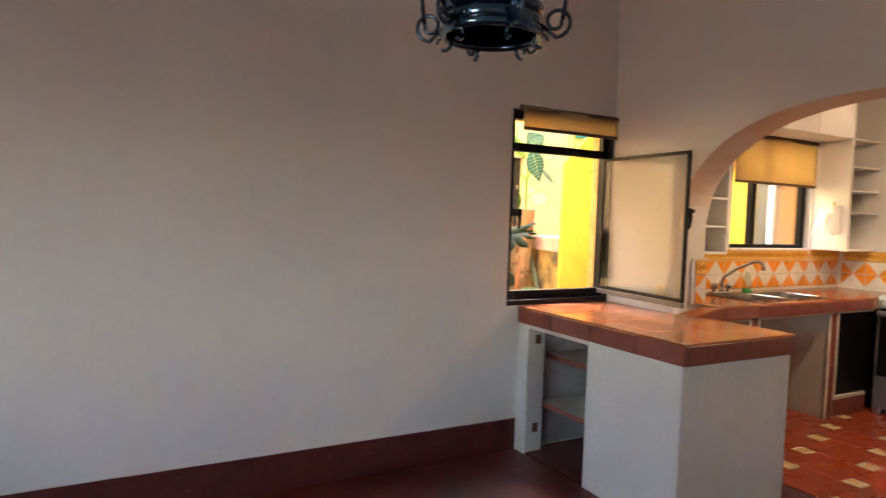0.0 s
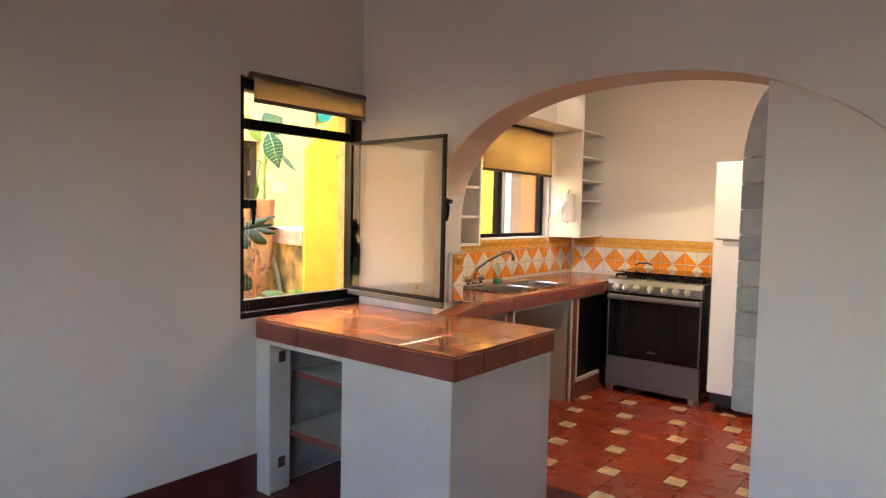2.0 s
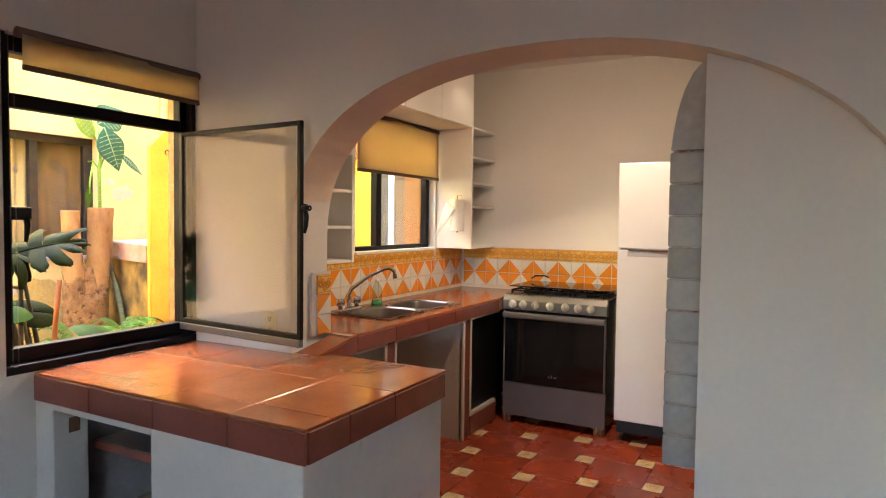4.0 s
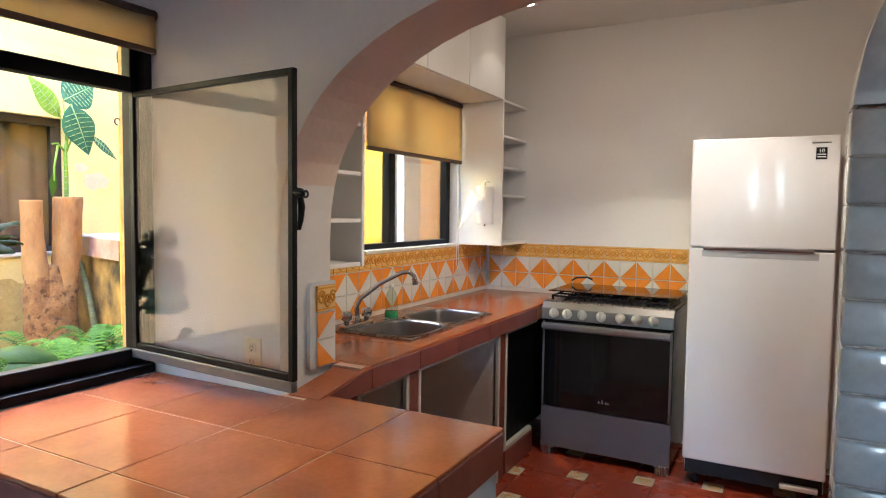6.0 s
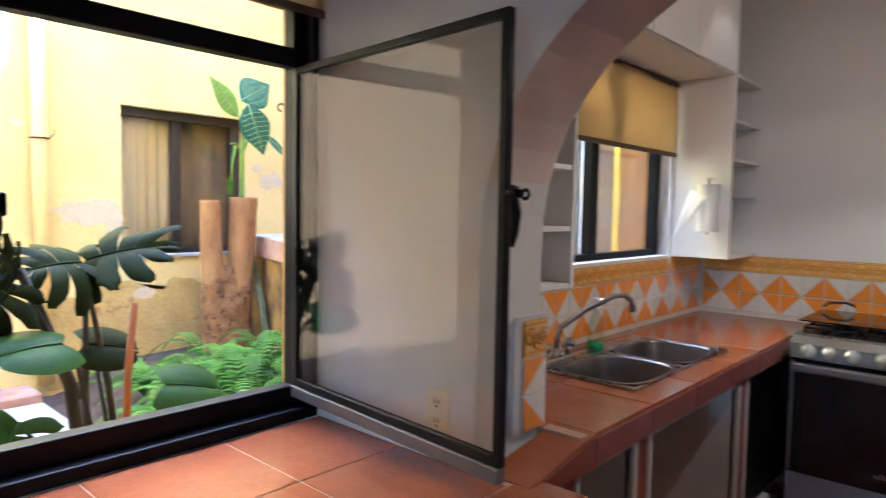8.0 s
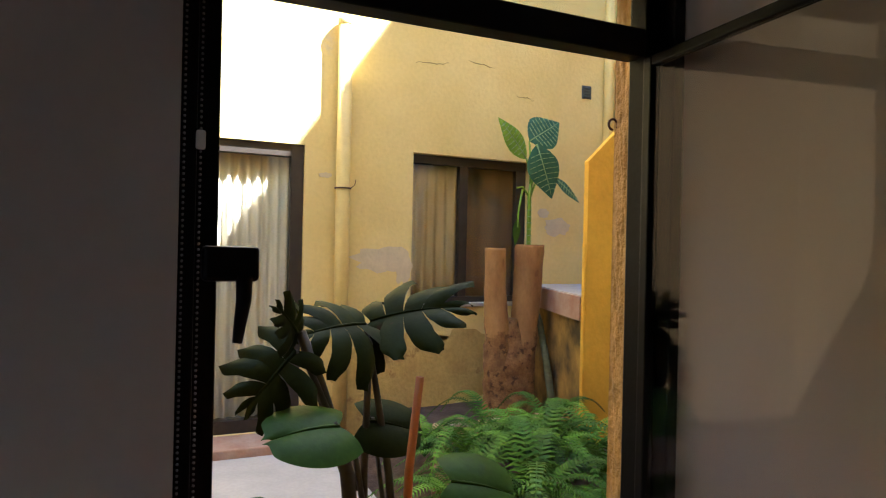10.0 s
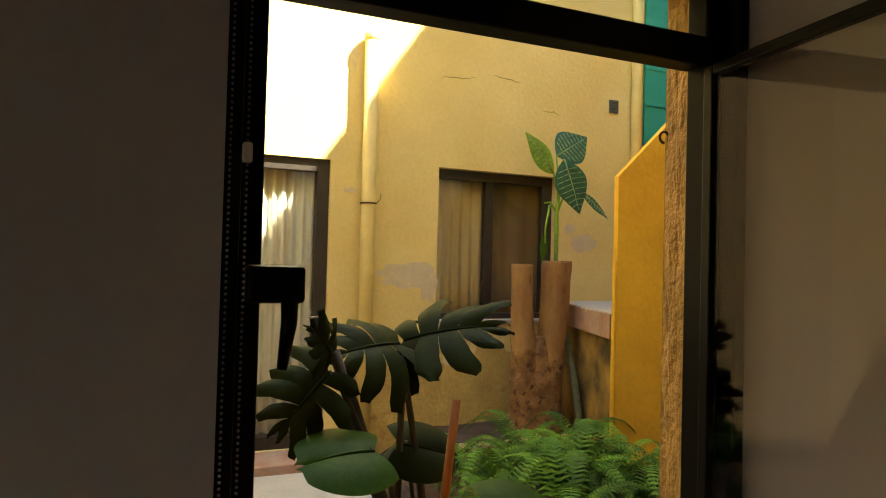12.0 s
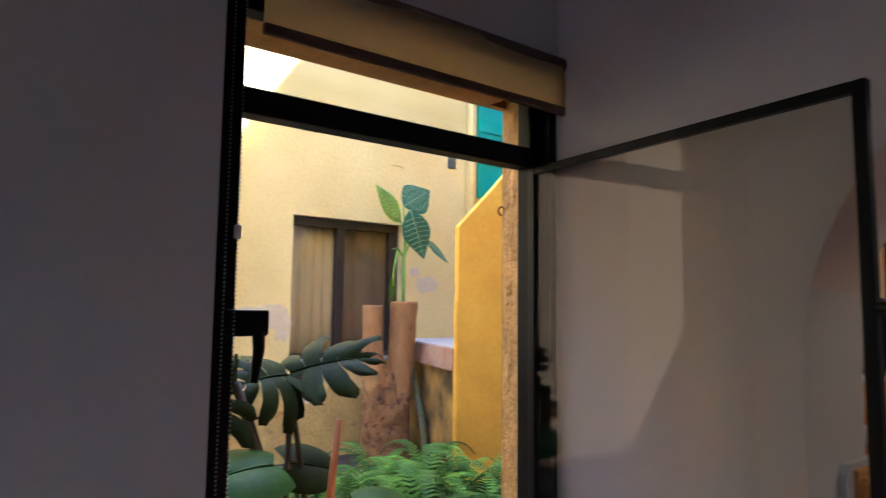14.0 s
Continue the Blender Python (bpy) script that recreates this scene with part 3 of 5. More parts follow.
for dz in (0.0, 0.055):
    part("ring", tube(circle((CH.x, CH.y, CH.z + dz), 0.115), 0.011, 8, True), IRON, chand)
part("hoop_band", lathe([(0.108, 0.004), (0.116, 0.004), (0.116, 0.05), (0.108, 0.05), (0.108, 0.004)], tuple(CH), 32), IRON, chand)
for k in range(6):
    a = 2 * math.pi * k / 6 + 0.3
    d = Vector((math.cos(a), math.sin(a), 0))
    pts = []
    for s in range(22):
        t = s / 21
        th = -0.5 * math.pi + t * 2.6 * math.pi
        r = 0.036 * (1 - 0.72 * t)
        pts.append(CH + d * (0.152 + r * math.cos(th)) + Vector((0, 0, 0.025 + r * math.sin(th))))
    part("scroll", tube([CH + d * 0.115 + Vector((0, 0, 0.02))] + pts, 0.005, 6), IRON, chand)
    part("arm", tube([CH + d * 0.165 + Vector((0, 0, 0.03)), CH + d * 0.178 + Vector((0, 0, 0.12)), CH + d * 0.15 + Vector((0, 0, 0.25)), CH + d * 0.05 + Vector((0, 0, 0.42))], 0.006, 6), IRON, chand)
    part("bar", tube([CH + d * 0.11 + Vector((0, 0, 0.05)), CH + d * 0.10 + Vector((0, 0, 0.2))], 0.008, 6), IRON, chand)
    curl = [CH + d * (0.115 + 0.018 * math.cos(th)) + Vector((0, 0, -0.018 + 0.016 * math.sin(th))) for th in [k2 * math.pi / 5 for k2 in range(9)]]
    part("foot_curl", tube(curl, 0.005, 6), IRON, chand)
    if k % 2 == 0:
        part("candle_sleeve", lathe([(0.011, 0), (0.011, 0.09), (0.0, 0.092)], tuple(CH + d * 0.075 + Vector((0, 0, 0.06))), 12), CREAM, chand)
part("stem", tube([CH + Vector((0, 0, 0.42)), (CH.x, CH.y, CEIL - 0.02)], 0.008, 8), IRON, chand)
part("canopy", lathe([(0.0, -0.03), (0.05, -0.025), (0.06, 0.0)], (CH.x, CH.y, CEIL), 20), IRON, chand)
# ---- kitchen things ----
# sink counter
sc = thing("sink_counter", (4.9, 3.2, 0), "terracotta tiled sink counter on white-trimmed masonry supports", "counter")
SINK_CUT = (4.36, 5.175, 3.015, 3.345)


def minus(r, h):
    """A rectangle less another, as up to four rectangles (x0, x1, y0, y1)."""
    x0, x1, y0, y1 = max(r[0], h[0]), min(r[1], h[1]), max(r[2], h[2]), min(r[3], h[3])
    if x0 >= x1 or y0 >= y1:
        return [r]
    out = [(r[0], x0, r[2], r[3]), (x1, r[1], r[2], r[3]), (x0, x1, r[2], y0), (x0, x1, y1, r[3])]
    return [q for q in out if q[1] - q[0] > 0.004 and q[3] - q[2] > 0.004]


slab = bmesh.new()
for q in minus((3.845, 6.255, 2.915, 3.515), SINK_CUT):
    add_box(slab, *q, 0.807, 0.8995)
part("bed_slab", slab, GROUT, sc)
for xa, xb in ((3.672, 3.86), (4.17, 4.29), (5.11, 5.235)):
    legb = box(xa, xb, 2.935, 3.515, 0, 0.807)
    leg = part("support", legb, WORN_WHITE, sc)
    n = 2
    for k in range(n):
        part("support_tile", box(xa + 0.026 if xb - xa < 0.15 else xa + 0.02, xb - 0.026 if xb - xa < 0.15 else xb - 0.02, 2.922, 2.936, 0.004 + 0.40 * k, 0.398 + 0.40 * k, 0.002, 1), TERRA_DARK, sc)
part("plinth", box(5.235, 5.68, 2.935, 3.515, 0, 0.15), WORN_WHITE, sc)
part("black_panel", box(5.237, 6.25, 2.962, 2.968, 0.15, 0.797), BLACK_METAL, sc, "glossy black panel closing the bay")
part("plinth_tile", box(5.235, 5.66, 2.922, 2.936, 0.004, 0.13, 0.002, 1), TERRA_DARK, sc)
for xa, xb, z0 in ((3.86, 4.17, 0.0), (4.29, 5.11, 0.0), (5.235, 5.68, 0.15)):
    for name, b in (("trim", (xa - 0.024, xa, 2.918, 2.95, z0, 0.807)), ("trim", (xb, xb + 0.024, 2.918, 2.95, z0, 0.807)), ("trim", (xa - 0.024, xb + 0.024, 2.918, 2.95, 0.793, 0.817))):
        if xb > 5.5 and b[0] > 5.65:
            continue
        part(name, box(*b, 0.003), WORN_WHITE, sc, "white plaster edging")
part("drain_pipe", tube([(4.38, 3.00, 0.81), (4.38, 3.00, 0.735), (4.37, 3.03, 0.70), (4.36, 3.08, 0.715), (4.36, 3.12, 0.74), (4.36, 3.5, 0.74)], 0.02, 10), CHROME, sc)
SX0, SX1, SY0, SY1 = 4.335, 5.20, 3.00, 3.42
xs = [3.585, 3.90, 4.25, 4.60, 4.95, 5.30, 5.65, 6.257]
ys = [2.902, 3.235, 3.517]
for xa, xb in zip(xs, xs[1:]):
    for ya, yb in zip(ys, ys[1:]):
        if xa < 3.85:
            continue
        bm = bmesh.new()
        for q in minus((xa + 0.0025, xb - 0.0025, ya + 0.0025, yb - 0.0025), SINK_CUT):
            add_box(bm, *q, SINK_TOP - 0.012, SINK_TOP)
        if bm.faces:
            part("top_tile", bm, TERRA, sc)
RAMP = [(3.60, COUNTER + 0.001), (3.66, COUNTER + 0.0115), (3.898, SINK_TOP)]
part("ramp_slab", prism([(x, z - 0.010) for x, z in RAMP] + [(3.845, 0.807), (3.665, 0.807), (3.66, COUNTER - 0.004), (3.60, COUNTER - 0.010)], "y", 2.915, 3.027), GROUT, sc)
part("top_tile", prism(RAMP + [(x, z - 0.011) for x, z in RAMP[::-1]], "y", 2.902, 3.028), TERRA, sc, "sloping terracotta tile at the counter's end")
top_tile(sc, 3.845, 3.90, 3.03, 3.517, SINK_TOP)
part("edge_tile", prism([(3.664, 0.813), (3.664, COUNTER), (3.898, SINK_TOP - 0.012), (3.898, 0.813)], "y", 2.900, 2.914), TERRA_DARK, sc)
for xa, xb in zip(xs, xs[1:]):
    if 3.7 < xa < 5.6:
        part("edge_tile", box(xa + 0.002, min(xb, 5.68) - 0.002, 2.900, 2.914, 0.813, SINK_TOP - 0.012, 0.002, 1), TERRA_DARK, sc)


# double sink
sink = thing("double_sink", (4.77, 3.21, SINK_TOP), "stainless steel double-bowl kitchen sink set in the counter", "sink")


def bowl(cx, cy, hx, hy, depth, z):
    bm = bmesh.new()
    n = 28
    prof = [(1.10, 0.004), (1.0, 0.004), (0.97, -0.006), (0.90, -depth * 0.7), (0.80, -depth * 0.95), (0.5, -depth), (0.08, -depth - 0.004)]
    rings = []
    for s, dz in prof:
        ring = []
        for k in range(n):
            a = 2 * math.pi * k / n
            c, q = math.cos(a), math.sin(a)
            e = 0.55
            ring.append(bm.verts.new((cx + hx * s * math.copysign(abs(c) ** e, c), cy + hy * s * math.copysign(abs(q) ** e, q), z + dz)))
        rings.append(ring)
    for r0, r1 in zip(rings, rings[1:]):
        for k in range(n):
            bm.faces.new((r0[k], r1[k], r1[(k + 1) % n], r0[(k + 1) % n])).smooth = True
    bm.faces.new(rings[-1])
    bmesh.ops.recalc_face_normals(bm, faces=bm.faces)
    for f in bm.faces:
        f.normal_flip() if f.normal.z < -0.2 else None
    return bm


deck = bmesh.new()
BX, BY = 0.192, 0.160
B1, B2, BCY = 4.555, 4.975, 3.175
for xa, xb, ya, yb in ((SX0, SX1, SY0, BCY - BY), (SX0, SX1, BCY + BY, SY1), (SX0, B1 - BX, BCY - BY, BCY + BY), (B1 + BX, B2 - BX, BCY - BY, BCY + BY), (B2 + BX, SX1, BCY - BY, BCY + BY)):
    add_box(deck, xa, xb, ya, yb, SINK_TOP + 0.002, SINK_TOP + 0.008)
bmesh.ops.remove_doubles(deck, verts=deck.verts, dist=1e-4)
part("rim", deck, STEEL, sink)
# Darker copy of the steel, with the bowls' inner shade in its colour.
BOWL_SHADE = material("bowl_steel_shaded", (0.20, 0.19, 0.18), 0.34, 1.0, vary=0.12, scale=8, grain=90, bump=0.02)
# the bowls sink into the slab through the cut in the tiles
for bx in (B1, B2):
    part("bowl", bowl(bx, BCY, BX, BY, 0.15, SINK_TOP + 0.006), BOWL_SHADE, sink)
    part("drain", lathe([(0.0, 0.0), (0.03, 0.0), (0.034, 0.004)], (bx, BCY, SINK_TOP - 0.148), 16), CHROME, sink)

# tap
TX, TY, TZ = 4.475, 3.385, SINK_TOP + 0.007
tap = thing("kitchen_tap", (TX, TY, TZ), "chrome two-handle kitchen tap with a long swan neck", "tap")
part("base_bar", box(TX - 0.11, TX + 0.11, TY - 0.025, TY + 0.025, TZ, TZ + 0.022, 0.010, 3), CHROME, tap)
part("spout", tube([(TX, TY, TZ + 0.02), (TX, TY, TZ + 0.10), (TX + 0.008, TY - 0.015, TZ + 0.135), (TX + 0.07, TY - 0.085, TZ + 0.205), (TX + 0.14, TY - 0.16, TZ + 0.255), (TX + 0.168, TY - 0.185, TZ + 0.258), (TX + 0.19, TY - 0.202, TZ + 0.238), (TX + 0.195, TY - 0.206, TZ + 0.195)], [0.014, 0.012, 0.012, 0.011, 0.011, 0.011, 0.012, 0.014], 12), CHROME, tap)
part("spout_collar", lathe([(0.02, 0), (0.021, 0.012), (0.014, 0.03), (0.0125, 0.034)], (TX, TY, TZ + 0.02), 16), CHROME, tap)
for x in (TX - 0.08, TX + 0.08):
    part("tap_handle", lathe([(0.014, 0), (0.014, 0.018), (0.026, 0.024), (0.028, 0.050), (0.022, 0.060), (0, 0.062)], (x, TY, TZ + 0.02), 10), CHROME, tap)
# soap bottle
soap = thing("soap_bottle", (4.80, 3.40, SINK_TOP + 0.007), "clear soap bottle with a green base and a white pump", "bottle")
CLEAR_PLASTIC = glass("clear_plastic", (0.86, 0.9, 0.84), 0.05)
GREEN = material("green_soap", (0.03, 0.28, 0.09), 0.25, vary=0.1, scale=20, grain=60, bump=0.02)
part("body", lathe([(0.032, 0.03), (0.033, 0.10), (0.022, 0.13), (0.012, 0.145), (0.012, 0.155)], (4.80, 3.40, SINK_TOP + 0.007), 18), CLEAR_PLASTIC, soap)
part("liquid", lathe([(0.034, 0.0), (0.036, 0.004), (0.034, 0.03), (0, 0.031)], (4.80, 3.40, SINK_TOP + 0.007), 18), GREEN, soap)
part("pump", lathe([(0.013, 0.155), (0.013, 0.17), (0.005, 0.172), (0.005, 0.20), (0.012, 0.202), (0.010, 0.212)], (4.80, 3.40, SINK_TOP + 0.007), 12), WHITE_WOOD, soap)


# stove
KNOB = material("satin_silver_knob", (0.62, 0.60, 0.57), 0.35, 0.7, vary=0.06, scale=10, grain=60, bump=0.0)


def build_stove():
    x0, x1, y0, y1 = 5.66, 6.235, 2.115, 2.872
    s = thing("gas_stove", ((x0 + x1) / 2, (y0 + y1) / 2, 0), "grey and black six-burner gas stove with oven and dark glass lid", "stove")
    part("body", box(x0 + 0.02, x1, y0 + 0.004, y1 - 0.004, 0.045, 0.885, 0.004), STOVE_BLACK, s)
    part("drawer_front", prism([(y0 + 0.004, 0.038), (y0 + 0.075, 0.038), (y0 + 0.095, 0.052), (y1 - 0.095, 0.052), (y1 - 0.075, 0.038), (y1 - 0.004, 0.038), (y1 - 0.004, 0.285), (y0 + 0.004, 0.285)], "x", x0, x0 + 0.022), STOVE_GREY, s)
    door = part("oven_door", box(x0 - 0.004, x0 + 0.022, y0 + 0.006, y1 - 0.006, 0.293, 0.785, 0.005), OVEN_GLASS, s, "black glass oven door")
    for y in (y0 + 0.006, y1 - 0.018):
        part("door_edge", box(x0 - 0.006, x0 + 0.02, y, y + 0.012, 0.293, 0.785, 0.002), STOVE_GREY, door)
    part("handle", box(x0 - 0.045, x0 - 0.006, y0 + 0.008, y1 - 0.008, 0.742, 0.782, 0.012, 3), STOVE_GREY, door, "full-width grey metal handle")
    bm = bmesh.new()
    for k, w in enumerate((0.020, 0.012, 0.012, 0.012)):
        add_box(bm, x0 - 0.0065, x0 - 0.004, 2.455 + 0.018 * k, 2.455 + 0.018 * k + w, 0.345, 0.358 if k != 2 else 0.366, 0.002)
    part("brand_mark", bm, STEEL, door)
    part("control_panel", prism([(x0 - 0.012, 0.80), (x0 - 0.012, 0.865), (x0 + 0.016, 0.902), (x0 + 0.05, 0.902), (x0 + 0.05, 0.80)], "y", y0 + 0.002, y1 - 0.002), PANEL_STEEL, s, "brushed steel control panel")
    for k, y in enumerate((2.795, 2.715, 2.625, 2.515, 2.405, 2.315, 2.225)):
        kn = part("knob", lathe([(0.029, 0), (0.029, 0.006), (0.024, 0.010), (0.022, 0.028), (0, 0.029)], m=Matrix.Translation((x0 - 0.012, y, 0.838)) @ Matrix.Rotation(radians(-90), 4, "Y"), sides=18), KNOB, s)
        part("grip", box(x0 - 0.046, x0 - 0.036, y - 0.006, y + 0.006, 0.815, 0.862, 0.003), KNOB, kn)
    part("cooktop", box(x0 + 0.012, x1 - 0.01, y0 + 0.004, y1 - 0.004, 0.893, 0.907, 0.006), STEEL, s)
    for gy in (2.26, 2.495, 2.73):
        g = bmesh.new()
        for dy in (-0.10, 0.0, 0.10):
            add_box(g, x0 + 0.06, x1 - 0.08, gy + dy - 0.005, gy + dy + 0.005, 0.925, 0.935, 0.002)
        for gx in (x0 + 0.06, x0 + 0.18, x0 + 0.31, x0 + 0.42, x1 - 0.09):
            add_box(g, gx - 0.005, gx + 0.005, gy - 0.105, gy + 0.105, 0.923, 0.933, 0.002)
        for gx in (x0 + 0.065, x1 - 0.085):
            for dy in (-0.10, 0.10):
                add_box(g, gx - 0.006, gx + 0.006, gy + dy - 0.006, gy + dy + 0.006, 0.907, 0.926)
        part("grate", g, STOVE_BLACK, s, "black cast grate")
        for gx in (x0 + 0.17, x0 + 0.41):
            part("burner", lathe([(0.05, 0), (0.05, 0.006), (0.035, 0.008), (0.035, 0.014), (0, 0.016)], (gx, gy, 0.907), 18), STOVE_BLACK, s)
    lid = part("glass_lid", box(x0 + 0.10, x1 - 0.015, y0 + 0.002, y1 - 0.002, 0.948, 0.955, 0.003, 2, Matrix.Translation((0, 0, 0))), OVEN_GLASS, s, "dark glossy glass lid")
    for y in (y0 + 0.03, y1 - 0.07):
        part("foot", box(x0 - 0.004, x0 + 0.06, y - 0.022 if y < 2.5 else y, y + 0.05 if y < 2.5 else y + 0.066, 0, 0.055, 0.006), STEEL, s)
        part("foot", box(x1 - 0.06, x1 - 0.01, y, y + 0.05, 0, 0.075, 0.006), STEEL, s)
    for y in (y0 + 0.10, y1 - 0.10):
        part("lid_hinge", box(x1 - 0.05, x1 - 0.02, y - 0.02, y + 0.02, 0.905, 0.948, 0.003), STOVE_BLACK, s)
    part("gas_hose", tube([(x1 - 0.06, y1 - 0.02, 0.975), (x1 - 0.05, y1 - 0.05, 0.995), (x1 - 0.04, y1 - 0.12, 1.0), (x1 - 0.02, y1 - 0.15, 0.985)], 0.006, 8), RUBBER, s)
    s.matrix_basis = s.matrix_basis @ Matrix.Diagonal((1, 1, 1.035, 1))


build_stove()


# fridge
def build_fridge():
    x0, x1, y0, y1, top = 5.60, 6.20, 1.378, 2.046, 1.852
    s = thing("refrigerator", ((x0 + x1) / 2, (y0 + y1) / 2, 0), "white two-door top-freezer refrigerator", "refrigerator")
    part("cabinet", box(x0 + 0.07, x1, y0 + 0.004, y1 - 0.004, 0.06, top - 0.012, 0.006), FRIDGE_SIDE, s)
    for name, z0, z1 in (("freezer_door", 1.295, top), ("fridge_door", 0.15, 1.285)):
        d = part(name, box(x0, x0 + 0.066, y0, y1, z0, z1, 0.010, 3), FRIDGE, s)
        if name == "freezer_door":
            part("badge", box(x0 - 0.0015, x0 + 0.001, 1.435, 1.482, 1.735, 1.793, 0.0), STOVE_BLACK, d, "small black label with white writing")
            t = bpy.data.curves.new("badge_number", "FONT")
            t.body, t.size, t.align_x, t.extrude = "10", 0.026, "CENTER", 0.0003
            tb = new("badge_number", t)
            tb.data.materials.append(WHITE_WOOD)
            tb.parent = d
            tb.matrix_parent_inverse = where(d).inverted()
            tb.matrix_basis = Matrix.Translation((x0 - 0.0025, 1.4585, 1.768)) @ Matrix(((0, 0, -1, 0), (-1, 0, 0, 0), (0, 1, 0, 0), (0, 0, 0, 1)))
            for k in range(2):
                part("label_line", box(x0 - 0.003, x0 - 0.0015, 1.44, 1.477, 1.757 - 0.012 * k, 1.762 - 0.012 * k), WHITE_WOOD, d)
            part("name_plate", box(x0 - 0.001, x0 + 0.001, 1.42, 1.50, 1.812, 1.819), STEEL, d, "small grey name plate")
        else:
            part("handle_recess", box(x0 - 0.0015, x0 + 0.002, 1.45, 1.98, 1.243, 1.279, 0.001), FRIDGE_SIDE, d)
    part("trim_handle", box(x0 - 0.012, x0 + 0.01, 1.47, 1.975, 1.279, 1.298, 0.005), CHROME, s, "long chrome handle strip")
    part("kick_plate", box(x0 + 0.05, x0 + 0.07, y0 + 0.01, y1 - 0.01, 0.06, 0.145), RUBBER, s)
    part("foot_bar", box(x0 + 0.01, x0 + 0.05, y0 + 0.03, y0 + 0.20, 0.075, 0.10, 0.006), WHITE_WOOD, s)
    for y in (y0 + 0.06, y1 - 0.06):
        part("foot", lathe([(0.018, 0), (0.02, 0.03), (0.01, 0.034), (0.01, 0.07)], (x0 + 0.085, y, 0), 12), RUBBER, s)
        part("foot", lathe([(0.018, 0), (0.02, 0.03), (0.01, 0.034), (0.01, 0.07)], (x1 - 0.06, y, 0), 12), RUBBER, s)


build_fridge()


# upper cupboards
def board(parent, b, name="panel"):
    return part(name, box(*b, 0.0015, 1), WHITE_WOOD, parent)


cab = thing("open_corner_cupboard", (6.0, 3.36, 1.245), "tall white open-shelved corner cupboard hung on the wall", "cupboard")
board(cab, (5.80, 5.818, 3.21, 3.515, 1.245, 2.685))
board(cab, (5.818, 6.256, 3.495, 3.515, 1.245, 2.685), "back_panel")
board(cab, (5.818, 6.256, 3.212, 3.495, 1.245, 1.263), "bottom_panel")
for z in (1.562, 1.745, 1.945, 2.172):
    board(cab, (5.818, 6.256, 3.222, 3.495, z, z + 0.016), "shelf")
for z in (1.50, 1.64, 1.83, 2.05):
    for x in (6.10,):
        part("peg_hole", lathe([(0.004, 0), (0.004, 0.001), (0, 0.0012)], m=Matrix.Translation((x, 3.494, z)) @ Matrix.Rotation(radians(90), 4, "X"), sides=8), RUBBER, cab)
bridge = thing("over_window_cupboard", (5.0, 3.36, 2.172), "white wall cupboard with flat doors above the kitchen window", "cupboard")
board(bridge, (3.86, 5.798, 3.225, 3.515, 2.172, 2.19), "bottom_panel")
board(bridge, (3.86, 5.798, 3.495, 3.515, 2.19, 2.685), "back_panel")
for xa, xb in ((3.87, 4.34), (4.345, 4.82), (4.825, 5.30), (5.305, 5.795)):
    part("door", box(xa, xb, 3.208, 3.226, 2.176, 2.683, 0.002), WHITE_WOOD, bridge)
ls = thing("open_wall_shelf", (4.05, 3.36, 1.20), "narrow white open wall shelf beside the kitchen window", "shelf")
board(ls, (4.262, 4.28, 3.205, 3.515, 1.222, 2.17))
board(ls, (3.87, 3.888, 3.205, 3.515, 1.222, 2.17))
board(ls, (3.888, 4.262, 3.495, 3.515, 1.222, 2.17), "back_panel")
for z in (1.222, 1.41, 1.61, 1.82):
    board(ls, (3.888, 4.262, 3.212, 3.495, z, z + 0.017), "shelf")

# paper towel on the cupboard's side
tw = thing("paper_towel", (5.74, 3.30, 1.376), "white paper towel roll with a loose torn sheet", "paper towel")
TOWEL = material("white_paper", (0.85, 0.84, 0.82), 0.95, vary=0.04, scale=20, grain=120, bump=0.3)
part("roll", lathe([(0.02, 0), (0.052, 0), (0.054, 0.004), (0.054, 0.236), (0.052, 0.24), (0.02, 0.24)], (5.738, 3.30, 1.385), 28), TOWEL, tw)
part("holder_arm", tube([(5.806, 3.30, 1.655), (5.738, 3.30, 1.655), (5.738, 3.30, 1.37)], 0.005, 8), CHROME, tw)
sheet = bmesh.new()
rows = []
for i in range(9):
    t = i / 8
    half = 0.003 + 0.042 * (1 - t)
    rows.append([sheet.verts.new((5.676 - 0.02 * t + 0.006 * math.sin(4 * t + 2 * u), 3.325 + 0.115 * t + u * half, 1.575 - 0.225 * t + 0.025 * u * (1 - t))) for u in (-1, -0.4, 0.3, 1)])
for r0, r1 in zip(rows, rows[1:]):
    for k in range(3):
        sheet.faces.new((r0[k], r0[k + 1], r1[k + 1], r1[k])).smooth = True
sh = part("loose_sheet", sheet, TOWEL, tw)
sh.modifiers.new("thick", "SOLIDIFY").thickness = 0.001

# kitchen window
kw = tagged(new("window_2"), "black aluminium sliding kitchen window", "window", "", "structure")
kw.matrix_basis = pose(5.25, 3.58, 1.25)
KX0, KX1, KZ0, KZ1 = KWIN
for b in ((KX0, KX1, KZ0, KZ0 + 0.035), (KX0, KX1, KZ1 - 0.04, KZ1), (KX0, KX0 + 0.035, KZ0 + 0.035, KZ1 - 0.04), (KX1 - 0.05, KX1, KZ0 + 0.035, KZ1 - 0.04), (5.045, 5.105, KZ0 + 0.035, KZ1 - 0.04)):
    part("window_frame", box(b[0], b[1], 3.575, 3.625, b[2], b[3], 0.003), BLACK_METAL, kw)
for xa, xb, y in ((KX0 + 0.035, 5.045, 3.60), (5.105, KX1 - 0.05, 3.605)):
    p = part("pane", box(xa, xb, y, y + 0.004, KZ0 + 0.035, KZ1 - 0.04), CLEAR, kw)
    p.visible_shadow = False
